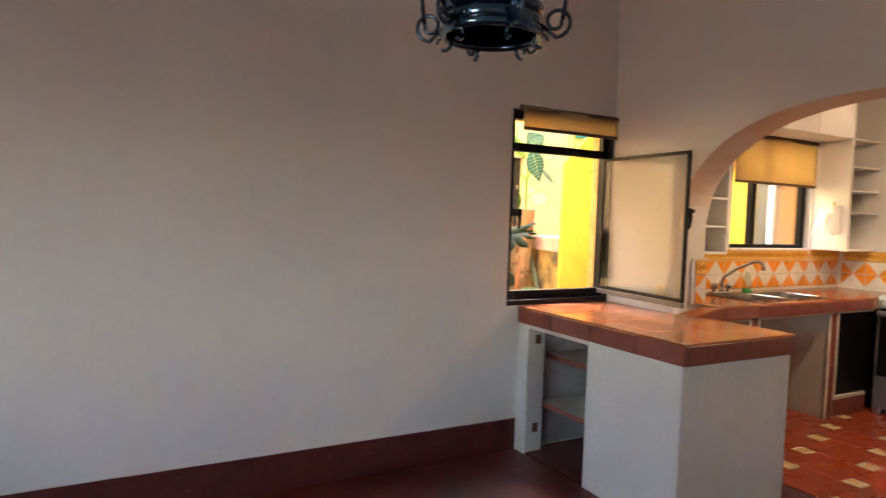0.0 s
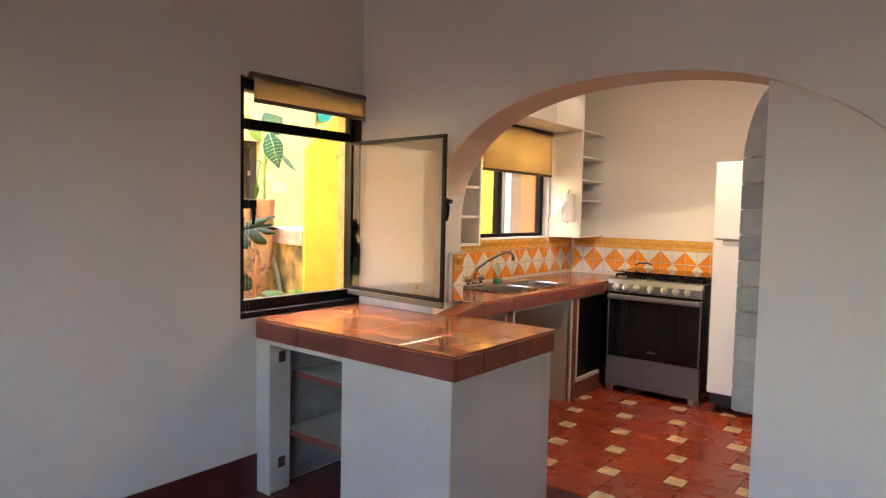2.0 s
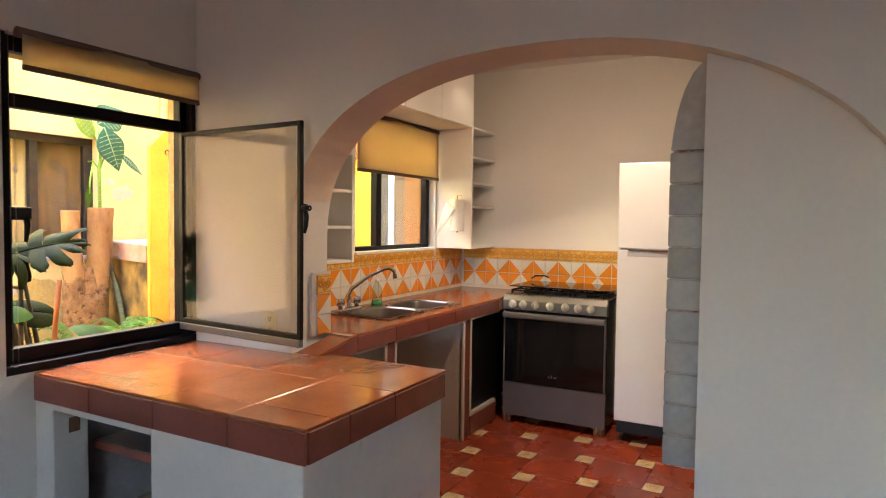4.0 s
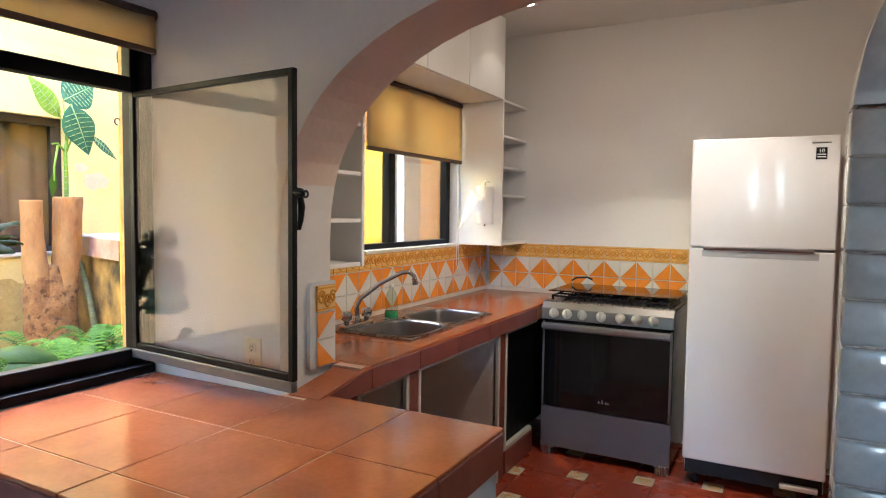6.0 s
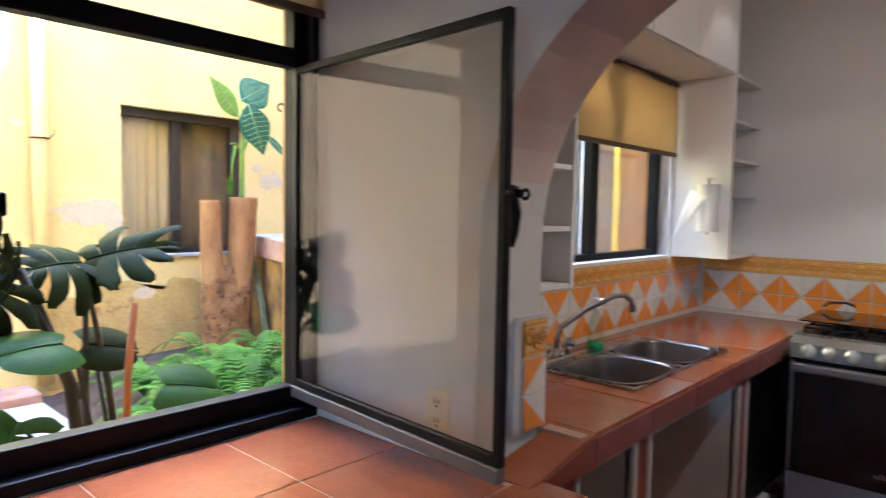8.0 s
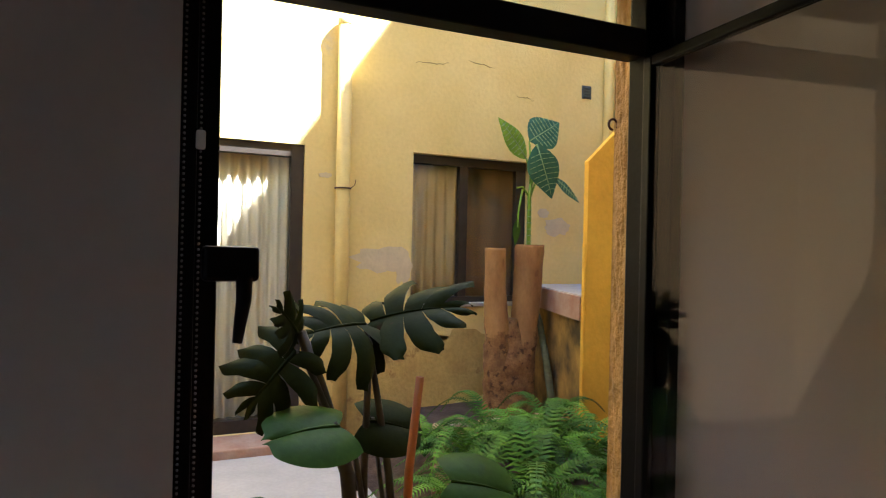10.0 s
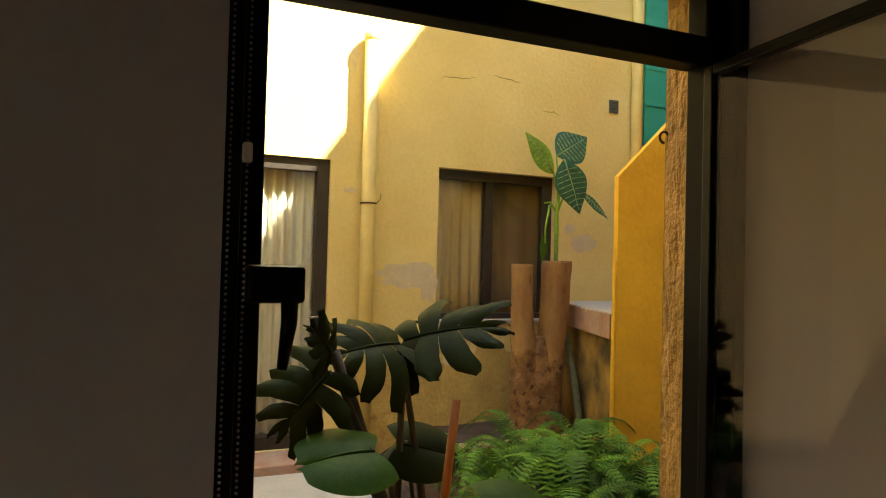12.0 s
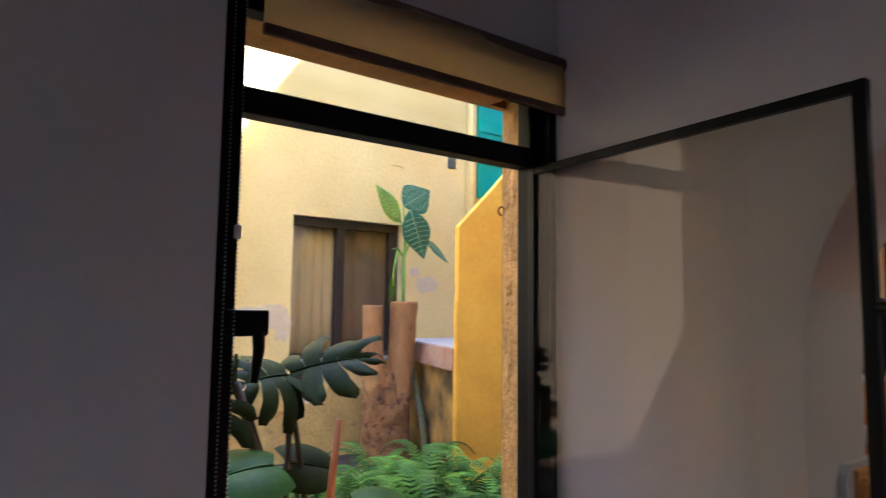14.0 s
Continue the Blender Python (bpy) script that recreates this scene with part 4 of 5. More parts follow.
part("window_sill", box(KX0, KX1, 3.505, 3.575, KZ0 - 0.012, KZ0 + 0.006, 0.002), GROUT_WHITE, kw, "white plaster sill")
REVEAL_BROWN = material("ochre_brown_reveal_paint", (0.40, 0.19, 0.05), 0.9, vary=0.2, scale=5, grain=40, bump=0.3)
rk = bmesh.new()
add_box(rk, KX1 - 0.006, KX1, 3.626, 3.80, KZ0, KZ1)
add_box(rk, KX0, KX0 + 0.006, 3.626, 3.80, KZ0, KZ1)
add_box(rk, KX0 + 0.006, KX1 - 0.006, 3.626, 3.80, KZ0, KZ0 + 0.006)
structure("trim_kitchen_reveal", rk, REVEAL_BROWN, "ochre-brown painted outer reveal of the kitchen window", "reveal")
roller_blind("roller_blind", 4.70, 5.792, 3.515, 2.17, 1.79, "half-lowered tan roller blind in the kitchen window")
part("cord", tube([(5.73, 3.497, 1.78), (5.735, 3.497, 1.3), (5.72, 3.49, 1.12), (5.735, 3.487, 1.085), (5.75, 3.49, 1.12), (5.745, 3.497, 1.78)], 0.002, 5), WHITE_WOOD, bpy.data.objects["roller_blind.001"], "white blind cord")

# ceiling lamps
LX, LY, LZ = 4.77, 2.08, 2.43
SHADE = material("white_enamel_shade", (0.72, 0.70, 0.66), 0.35, vary=0.05, scale=10, grain=60, bump=0.02)
BULB = glowing("warm_bulb", (1.0, 0.72, 0.42), 1.2)
kl = thing("pendant_lamp", (LX, LY, KIT_CEIL), "lit pendant lamp with a small white dome shade", "ceiling lamp")
part("rose", lathe([(0.05, 0), (0.05, -0.015), (0.02, -0.03), (0.004, -0.032)], (LX, LY, KIT_CEIL), 20), WHITE_WOOD, kl)
part("cord", tube([(LX, LY, KIT_CEIL - 0.02), (LX, LY, LZ + 0.09)], 0.004, 8), WHITE_WOOD, kl)
part("shade", lathe([(0.018, 0.10), (0.03, 0.095), (0.06, 0.075), (0.10, 0.02), (0.115, -0.045), (0.112, -0.045), (0.096, 0.018), (0.056, 0.070), (0.018, 0.088)], (LX, LY, LZ), 28), SHADE, kl, "white enamelled dome shade")
part("bulb", lathe([(0.014, 0.07), (0.022, 0.05), (0.026, 0.035), (0.02, 0.02), (0, 0.012)], (LX, LY, LZ + 0.01), 20), BULB, kl)
sp = thing("ceiling_spot", (5.62, 2.98, KIT_CEIL), "small lit round spotlight set in the kitchen ceiling", "ceiling lamp")
part("trim_ring", lathe([(0.030, -0.002), (0.046, -0.004), (0.048, 0.0), (0.030, 0.0), (0.030, -0.002)], (5.62, 2.98, KIT_CEIL), 24), SHADE, sp)
part("bulb", lathe([(0, -0.003), (0.028, -0.003), (0.028, 0.0)], (5.62, 2.98, KIT_CEIL), 20), BULB, sp)

wkn, wkb = bpy.data.objects["wall_kitchen_north"], bpy.data.objects["wall_kitchen_back"]


# backsplash: orange diamonds across two rows of halved tiles, a scrolled border above
def backsplash(parent, u0, count, at, first, rows):
    low, squash = Matrix.Diagonal((1, 1, 1.07, 1)), Matrix.Diagonal((1, 1, 0.88, 1))
    for k in range(count):
        u = u0 + TILE * (k + 0.5)
        even = (k + first) % 2 == 0
        lay_tile("decor", parent, at(u, 1.196) @ squash)
        if parent is wkb and k == count - 1:
            for z in (1.094, 0.982):
                lay_tile("decor", parent, at(u, z) @ Matrix.Rotation(radians(90), 4, "Y"))
            continue
        lay_tile(rows[0] if even else rows[1], parent, at(u, 1.094) @ low)
        lay_tile(rows[2] if even else rows[3], parent, at(u, 0.982) @ low)


part("mortar_bed", box(3.872, BACK_X - 0.004, KIT_Y - 0.004, KIT_Y, SINK_TOP, 1.2445), GROUT_WHITE, wkn)
part("mortar_bed", box(BACK_X - 0.004, BACK_X, 2.0, 3.515, SINK_TOP, 1.2445), GROUT_WHITE, wkb)
backsplash(wkn, 3.825, 23, lambda u, z: pose(u, KIT_Y - 0.004, z), 1, "dbac")
backsplash(wkb, 0.017, 14, lambda u, z: pose(BACK_X - 0.004, 3.512 - u, z, 0, 0, -90), 1, "acdb")
# ---- courtyard ----
EAST_WALL = material("ochre_brown_plaster", (0.38, 0.165, 0.035), 0.9, vary=0.2, scale=2.5, grain=30, bump=0.4, second=(0.36, 0.15, 0.045))
SOIL = material("dark_soil_and_litter", (0.10, 0.065, 0.045), 0.95, vary=0.4, scale=9, grain=40, bump=0.8, second=(0.05, 0.03, 0.022))
CONCRETE = material("pale_concrete", (0.50, 0.48, 0.45), 0.9, vary=0.15, scale=4, grain=40, bump=0.25)
CONCRETE_DARK = material("dark_weathered_concrete", (0.10, 0.09, 0.08), 0.9, vary=0.2, scale=6, grain=40, bump=0.3)
BRICK = material("worn_brick", (0.30, 0.16, 0.10), 0.9, vary=0.3, scale=12, grain=60, bump=0.4, random=0.25)
PINK_SLAB = material("painted_pink_slab", (0.40, 0.20, 0.13), 0.85, vary=0.2, scale=6, grain=40, bump=0.3, second=(0.48, 0.36, 0.28))
BARK = material("stump_bark", (0.40, 0.225, 0.085), 0.9, vary=0.25, scale=6, grain=50, bump=0.6, second=(0.25, 0.115, 0.045), stains=(0.15, 0.07, 0.03), stain_scale=12, stain_at=0.62, stretch=(1, 1, 0.45))
BARK_DARK = material("dark_rough_bark", (0.36, 0.195, 0.078), 0.95, vary=0.5, scale=16, grain=70, bump=1.0, second=(0.20, 0.10, 0.042), stains=(0.10, 0.05, 0.025), stain_scale=18, stain_at=0.56)
CUTWOOD = material("cut_wood", (0.50, 0.36, 0.19), 0.85, vary=0.2, scale=16, grain=60, bump=0.2)
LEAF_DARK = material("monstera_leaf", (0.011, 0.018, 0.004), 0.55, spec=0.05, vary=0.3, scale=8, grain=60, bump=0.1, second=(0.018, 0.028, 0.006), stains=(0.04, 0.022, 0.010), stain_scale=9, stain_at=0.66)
LEAF_BRIGHT = material("young_monstera_leaf", (0.020, 0.050, 0.006), 0.5, spec=0.08, vary=0.3, scale=8, grain=60, bump=0.1, second=(0.034, 0.085, 0.010))
STEM = material("green_brown_stem", (0.045, 0.05, 0.025), 0.6, vary=0.3, scale=20, grain=60, bump=0.2, second=(0.03, 0.022, 0.018))
FERN = material("fern_green", (0.030, 0.095, 0.010), 0.6, spec=0.2, vary=0.4, scale=6, grain=60, bump=0.05, second=(0.13, 0.27, 0.025), random=0.45)
DIEF = material("variegated_leaf", (0.035, 0.14, 0.09), 0.5, spec=0.3, vary=0.2, scale=14, grain=40, bump=0.05)
DIEF_PALE = material("leaf_vein_pale", (0.30, 0.46, 0.22), 0.5, vary=0.2, scale=14, grain=40, bump=0.05)
DIEF_YOUNG = material("young_yellow_green_leaf", (0.20, 0.38, 0.03), 0.4, vary=0.2, scale=14, grain=40, bump=0.05)
CANE = material("orange_bamboo_cane", (0.42, 0.15, 0.035), 0.6, vary=0.25, scale=20, grain=60, bump=0.1, stretch=(1, 1, 0.2))
CURTAIN = material("white_curtain_cloth", (0.72, 0.68, 0.58), 0.9, vary=0.08, scale=6, grain=120, bump=0.15)
CURTAIN_TAN = material("tan_curtain_cloth", (0.60, 0.45, 0.25), 0.9, vary=0.12, scale=5, grain=120, bump=0.15)
CURTAIN_BROWN = material("brown_curtain_cloth", (0.22, 0.15, 0.10), 0.9, vary=0.12, scale=5, grain=120, bump=0.15)
FLAKE = material("pale_flaked_plaster", (0.70, 0.60, 0.42), 0.95, vary=0.12, scale=12, grain=40, bump=0.4)
CRACK = material("crack_shadow_edge", (0.38, 0.28, 0.10), 0.95, vary=0.2, scale=12, grain=40, bump=0.4)
BROWN_FRAME = material("dark_brown_aluminium", (0.035, 0.026, 0.02), 0.5, vary=0.3, scale=15, grain=80, bump=0.05)
PIPE = material("painted_yellow_pipe", (0.76, 0.60, 0.22), 0.6, vary=0.1, scale=10, grain=60, bump=0.08)
TEAL = material("teal_painted_metal", (0.02, 0.42, 0.36), 0.5, vary=0.1, scale=6, grain=60, bump=0.05)
RUST = material("rusty_iron", (0.12, 0.05, 0.03), 0.8, vary=0.4, scale=20, grain=60, bump=0.3)
# Dark tone chosen to limit bounce from the unseen west walls.
WEST_BOUNCE = material("unseen_bounce_grey_brown", (0.105, 0.070, 0.030), 0.9, vary=0.2, scale=3, grain=30, bump=0.3)
# Dimness of the rooms behind is put into this dark colour.
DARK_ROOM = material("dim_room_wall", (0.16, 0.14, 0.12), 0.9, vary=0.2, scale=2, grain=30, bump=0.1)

ground = bmesh.new()
bmesh.ops.create_grid(ground, x_segments=120, y_segments=120, size=1.0, matrix=Matrix.Translation((0, 0, -0.13)) @ Matrix.Diagonal((900, 900, 1, 1)))
structure("ground", ground, SOIL, "bare dark earth ground around the house", "ground")
soil = bmesh.new()
bmesh.ops.create_grid(soil, x_segments=70, y_segments=50, size=1.0, matrix=Matrix.Translation((4.2, 5.77, 0)) @ Matrix.Diagonal((3.2, 1.86, 1, 1)))
for v in soil.verts:
    v.co.z = -0.02 + 0.03 * noise.noise(v.co * 3.0) + (0.22 if v.co.x > 4.1 and v.co.y > 4.6 else 0.0) * min(1, max(0, (v.co.x - 4.05) * 3))
for f in soil.faces:
    f.smooth = True
structure("ground_bed", soil, SOIL, "courtyard soil strewn with dead leaves and twigs", "ground")
structure("pavement", box(2.5, 3.85, 5.7, 7.25, -0.05, 0.045, 0.01), CONCRETE, "pale concrete courtyard paving", "pavement")
structure("door_step", box(2.3, 3.85, 7.25, FAR_Y, -0.05, 0.105, 0.01), PINK_SLAB, "low pink door step", "step")

# Unseen wall, added to cut bounce and reflections at the casement.
structure("wall_unseen_west", box(-0.9, -0.6, 3.96, 7.6, -0.13, 6.2), WEST_BOUNCE, "unseen dark grey-brown side wall added to limit bounce light", "wall")

# far house wall, with a glazed door and a window
OW = (4.545, 5.66, 1.045, 2.285)
far = structure("wall_courtyard_far", holed("y", FAR_Y, 7.85, 2.1, 7.2, -0.13, 6.2, [OW, (2.3, 3.66, 0.105, 2.27)]), YELLOW_WALL, "weathered yellow plastered house wall with flaking patches", "wall")
# Unseen westward stretch, added dark so less sun bounces indoors.
structure("wall_unseen_far_west", box(-6.3, 2.1, FAR_Y, 7.85, -0.13, 6.2), WEST_BOUNCE, "unseen grey-brown wall added to weaken sun bounce", "wall")
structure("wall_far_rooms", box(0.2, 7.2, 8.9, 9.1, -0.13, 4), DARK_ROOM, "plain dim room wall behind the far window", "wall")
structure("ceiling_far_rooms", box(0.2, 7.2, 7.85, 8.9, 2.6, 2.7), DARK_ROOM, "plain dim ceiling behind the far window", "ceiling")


def drape(name, x0, x1, y, z0, z1, mat, label, folds):
    bm = bmesh.new()
    n = folds * 6
    rows = []
    for j in range(5):
        z = z0 + (z1 - z0) * j / 4
        rows.append([bm.verts.new((x0 + (x1 - x0) * i / n, y + 0.022 * math.sin(2 * math.pi * i / 6 + 0.4 * math.sin(i * 0.7 + j)) + 0.01 * math.sin(i * 0.37), z)) for i in range(n + 1)])
    for r0, r1 in zip(rows, rows[1:]):
        for i in range(n):
            bm.faces.new((r0[i], r0[i + 1], r1[i + 1], r1[i])).smooth = True
    t = thing(name, ((x0 + x1) / 2, y, z0), label, "curtain")
    c = part("cloth", bm, mat, t)
    c.modifiers.new("thick", "SOLIDIFY").thickness = 0.003
    part("rod", tube([(x0 - 0.05, y, z1 + 0.01), (x1 + 0.05, y, z1 + 0.01)], 0.01, 8), BROWN_FRAME, t)
    return t


d1 = tagged(new("door_1"), "closed glazed door in a dark brown metal frame", "door", "", "structure")
d1.matrix_basis = pose(3.0, FAR_Y, 0.105)
for b in ((2.3, 2.36, 0.105, 2.27), (3.565, 3.66, 0.105, 2.27), (2.36, 3.565, 2.175, 2.27), (2.36, 3.565, 0.105, 0.20)):
    part("door_frame", box(b[0], b[1], 7.63, 7.70, b[2], b[3], 0.004), BROWN_FRAME, d1)
p = part("pane", box(2.36, 3.565, 7.655, 7.66, 0.20, 2.175), CLEAR, d1)
p.visible_shadow = False
part("door_handle", tube([(3.60, 7.61, 1.08), (3.60, 7.58, 1.08), (3.52, 7.575, 1.08)], 0.008, 8), STEEL, d1)
drape("curtain", 2.36, 3.57, 7.75, 0.20, 2.19, CURTAIN, "white pleated curtain behind the glazed door", 17)

w3 = tagged(new("window_3"), "dark brown two-light sliding window in the far wall", "window", "", "structure")
w3.matrix_basis = pose(5.1, FAR_Y, 1.045)
for b in ((OW[0], OW[1], OW[2], OW[2] + 0.05), (OW[0], OW[1], OW[3] - 0.075, OW[3]), (OW[0], OW[0] + 0.02, OW[2] + 0.05, OW[3] - 0.075), (OW[1] - 0.10, OW[1], OW[2] + 0.05, OW[3] - 0.075), (5.005, 5.085, OW[2] + 0.05, OW[3] - 0.075)):
    part("window_frame", box(b[0], b[1], 7.68, 7.74, b[2], b[3], 0.004), BROWN_FRAME, w3)
for xa, xb in ((OW[0] + 0.02, 5.005), (5.085, OW[1] - 0.10)):
    p = part("pane", box(xa, xb, 7.705, 7.71, OW[2] + 0.05, OW[3] - 0.075), CLEAR, w3)
    p.visible_shadow = False
part("window_sill", box(OW[0] - 0.02, OW[1] + 0.02, 7.58, 7.68, OW[2] - 0.03, OW[2] + 0.002, 0.005), CONCRETE, w3)
drape("curtain", 4.55, 5.02, 7.79, 1.0, 2.26, CURTAIN_TAN, "tan curtain hanging behind the far window", 5)
drape("curtain", 5.06, 5.66, 7.83, 1.0, 2.26, CURTAIN_BROWN, "flat brown curtain drawn behind the far window", 3)


def flake(x, z, w, h, seed):
    """A patch of flaked plaster with a ragged outline on the far wall."""
    t = [(x + w * math.cos(a) * (1 + 0.45 * noise.noise(Vector((math.cos(a) * 2, math.sin(a) * 2, seed)))), z + h * math.sin(a) * (1 + 0.5 * noise.noise(Vector((math.sin(a) * 3, math.cos(a) * 2, seed + 7))))) for a in [k * math.pi / 16 for k in range(32)]]
    return part("flaked_patch", prism(t, "y", FAR_Y - 0.002 - 0.0006 * seed, FAR_Y + 0.01), FLAKE, far, "pale flaked plaster patch")


for x, z, w, h, seed in ((4.30, 1.40, 0.24, 0.10, 1), (4.48, 1.33, 0.07, 0.12, 2), (5.95, 1.72, 0.13, 0.08, 3), (5.80, 1.84, 0.06, 0.04, 4), (4.72, 0.72, 0.10, 0.05, 5), (3.82, 2.05, 0.05, 0.02, 7)):
    flake(x, z, w, h, seed)
DAMP = material("damp_brown_plaster", (0.66, 0.50, 0.17), 0.95, vary=0.3, scale=5, grain=30, bump=0.8, second=(0.52, 0.36, 0.12), stains=(0.36, 0.23, 0.08), stain_scale=6, stain_at=0.6)
for x, z, w, h, seed in ((4.55, 0.42, 0.62, 0.42, 11), (5.15, 0.52, 0.50, 0.30, 12), (4.20, 0.22, 0.30, 0.28, 13)):
    outline = [(x + w * math.cos(a) * (1 + 0.35 * noise.noise(Vector((math.cos(a) * 3, math.sin(a) * 3, seed)))), max(0.02, z + h * math.sin(a) * (1 + 0.45 * noise.noise(Vector((math.sin(a) * 4, math.cos(a) * 3, seed + 7)))))) for a in [k * math.pi / 28 for k in range(56)]]
    part("damp_patch", prism(outline, "y", FAR_Y - 0.001 - 0.0003 * (seed - 10), FAR_Y + 0.01), DAMP, far, "damp brown stained plaster")
for x, z, length, slope in ((5.02, 3.10, 0.26, -0.12), (4.55, 3.02, 0.30, 0.10), (5.50, 2.86, 0.18, -0.10)):
    bm = bmesh.new()
    pts = [(x + length * k / 10, FAR_Y - 0.0005, z + slope * length * k / 10 + 0.022 * noise.noise(Vector((k * 0.8, x, 3)))) for k in range(11)]
    add_tube(bm, pts, [0.001 + 0.0028 * math.sin(math.pi * k / 10) for k in range(11)], 5)
    part("crack", bm, CRACK, far)

# rain pipes, vent, wall crack
rp = thing("rain_pipe", (3.99, 7.54, 0.1), "yellow painted rain pipe with an iron clamp", "pipe")
part("pipe", tube([(3.955, 7.535, 0.10), (3.945, 7.535, 1.5), (3.940, 7.535, 3.23)], 0.055, 14), PIPE, rp)
part("pipe_head", lathe([(0.055, 0), (0.06, 0.01), (0.06, 0.05), (0.03, 0.06)], (3.940, 7.535, 3.20), 14), PIPE, rp)
part("clamp", tube(circle((3.943, 7.535, 1.95), 0.06, 20), 0.006, 6, True), RUST, rp)
part("clamp_wire", tube([(4.003, 7.53, 1.95), (4.05, 7.57, 1.99), (4.06, 7.59, 2.03)], 0.003, 5), RUST, rp)
rp2 = thing("rain_pipe", (6.45, 7.545, 0.1), "yellow painted rain pipe beside the teal door", "pipe")
part("pipe", tube([(6.46, 7.545, -0.1), (6.46, 7.545, 6.0)], 0.05, 14), PIPE, rp2)
vent = thing("wall_vent", (6.24, FAR_Y, 2.98), "small grey metal vent plate on the wall", "vent")
VENT = material("grey_vent_metal", (0.10, 0.12, 0.12), 0.6, vary=0.2, scale=15, grain=60, bump=0.1)
part("plate", box(6.19, 6.29, 7.588, FAR_Y, 2.915, 3.035, 0.003), VENT, vent)
for k in range(4):
    part("slat", box(6.20, 6.28, 7.580, 7.589, 2.928 + 0.026 * k, 2.942 + 0.026 * k, 0.001), VENT, vent)
td = thing("teal_door", (6.95, 7.58, 2.65), "teal painted metal door at the top of the stairs", "door")
part("leaf", box(6.57, 7.15, 7.57, 7.598, 2.65, 4.7, 0.004), TEAL, td)
for z in (3.02, 3.36, 3.70):
    part("cross_rail", box(6.57, 7.15, 7.558, 7.571, z, z + 0.03, 0.003), TEAL, td)

# ochre stair parapet, landing ledge and mouldy base wall
st = structure("wall_stair", prism([(5.285, -0.13), (5.285, 2.11), (5.64, 2.455), (7.2, 4.05), (7.2, -0.13)], "y", 6.25, 6.295), ORANGE_WALL, "bright ochre stair parapet with a sloping top", "wall")
structure("wall_stair_kerb", box(5.272, 5.287, 6.253, 6.29, -0.13, 1.56, 0.01), ORANGE_WALL, "ochre plaster rib at the parapet's foot", "wall")
side = [(5.69, 7.6), (5.298, 6.296), (7.2, 6.296), (7.2, 7.6)]
structure("wall_stair_base", prism(side, "z", -0.13, 1.03), MOULD_WALL, "mouldy yellow plaster wall under the landing", "wall")
structure("trim_ledge", prism([(5.66, 7.6), (5.27, 6.298), (7.2, 6.298), (7.2, 7.6)], "z", 1.032, 1.195), PINK_SLAB, "brick-red painted landing ledge", "ledge")
structure("floor_landing", prism([(5.68, 7.595), (5.29, 6.30), (7.195, 6.30), (7.195, 7.595)], "z", 1.195, 1.205), CONCRETE, "pale worn landing surface", "floor")

# east house, seen through the kitchen window, with its roof edge above
structure("wall_east_house", holed("x", 7.2, 7.45, -3.0, 7.85, -0.13, 7.5, [(5.02, 5.9, 0.0, 2.15)]), EAST_WALL, "tall ochre-brown neighbouring house wall", "wall")
yd = tagged(new("door_2"), "yellow painted panelled door", "door", "", "structure")
yd.matrix_basis = pose(7.3, 5.4, 0)
YDOOR = material("yellow_door_paint", (0.78, 0.52, 0.05), 0.5, vary=0.1, scale=6, grain=60, bump=0.08)
part("leaf", box(7.25, 7.29, 5.025, 5.89, -0.12, 2.145, 0.004), YDOOR, yd)
for ya, yb in ((5.09, 5.42), (5.49, 5.82)):
    for za, zb in ((0.1, 0.95), (1.1, 2.0)):
        part("panel", box(7.236, 7.251, ya, yb, za, zb, 0.006), YDOOR, yd)
structure("wall_white_strip", box(7.16, 7.2, 4.795, 4.868, -0.13, 2.6, 0.01), KITCHEN_WHITE, "white painted pilaster beside a yellow door", "wall")
# Two flat colour strips between the yellow strip and the yellow door.
OLIVE_STRIP = material("olive_grey_strip", (0.13, 0.12, 0.09), 0.7, vary=0.2, scale=4, grain=40, bump=0.2)
BROWN_STRIP = material("grey_brown_strip", (0.22, 0.14, 0.08), 0.8, vary=0.25, scale=3, grain=40, bump=0.2, second=(0.14, 0.09, 0.05))
structure("trim_olive_strip", box(7.165, 7.2, 4.870, 5.018, -0.13, 2.4, 0.006), OLIVE_STRIP, "olive-grey strip beside the yellow door", "trim")
structure("trim_grey_strip", box(7.175, 7.2, 4.575, 4.793, -0.13, 2.5, 0.006), BROWN_STRIP, "grey-brown strip on the neighbouring wall", "trim")
structure("trim_yellow_strip", box(7.17, 7.2, 4.520, 4.573, -0.13, 2.5, 0.006), YDOOR, "narrow yellow painted strip", "trim")
structure("wall_roof_mass", box(-3.45, 6.44, -2.85, 3.8, CEIL + 0.15, CEIL + 0.25), CONCRETE, "flat concrete roof of the house", "roof")
# Unseen storey, added to keep sun off the courtyard's west side.
structure("wall_sun_block_storey", box(-3.45, 6.44, -2.85, 3.953, CEIL + 0.25, 6.6), YELLOW_WALL, "unseen yellow upper storey added to block sun and sky", "wall")
structure("wall_outer_reveal", holed("y", 3.93, 3.955, -3.2, 3.95, -0.13, CEIL + 0.2, [(2.66, 3.654, COUNTER - 0.03, 2.12)]), REVEAL_WALL, "rough ochre outer plaster around the window", "wall")
rv = prism([(3.578, 3.746), (3.654, 3.953), (3.95, 3.953), (3.95, 3.746)], "z", COUNTER - 0.03, 2.149)
bmesh.ops.subdivide_edges(rv, edges=rv.edges, cuts=24, use_grid_fill=True)
for v in rv.verts:
    if v.co.x < 3.66 and v.co.y < 3.952:
        v.co.x += 0.006 * noise.noise(v.co * 30) + 0.004 * noise.noise(v.co * 70)
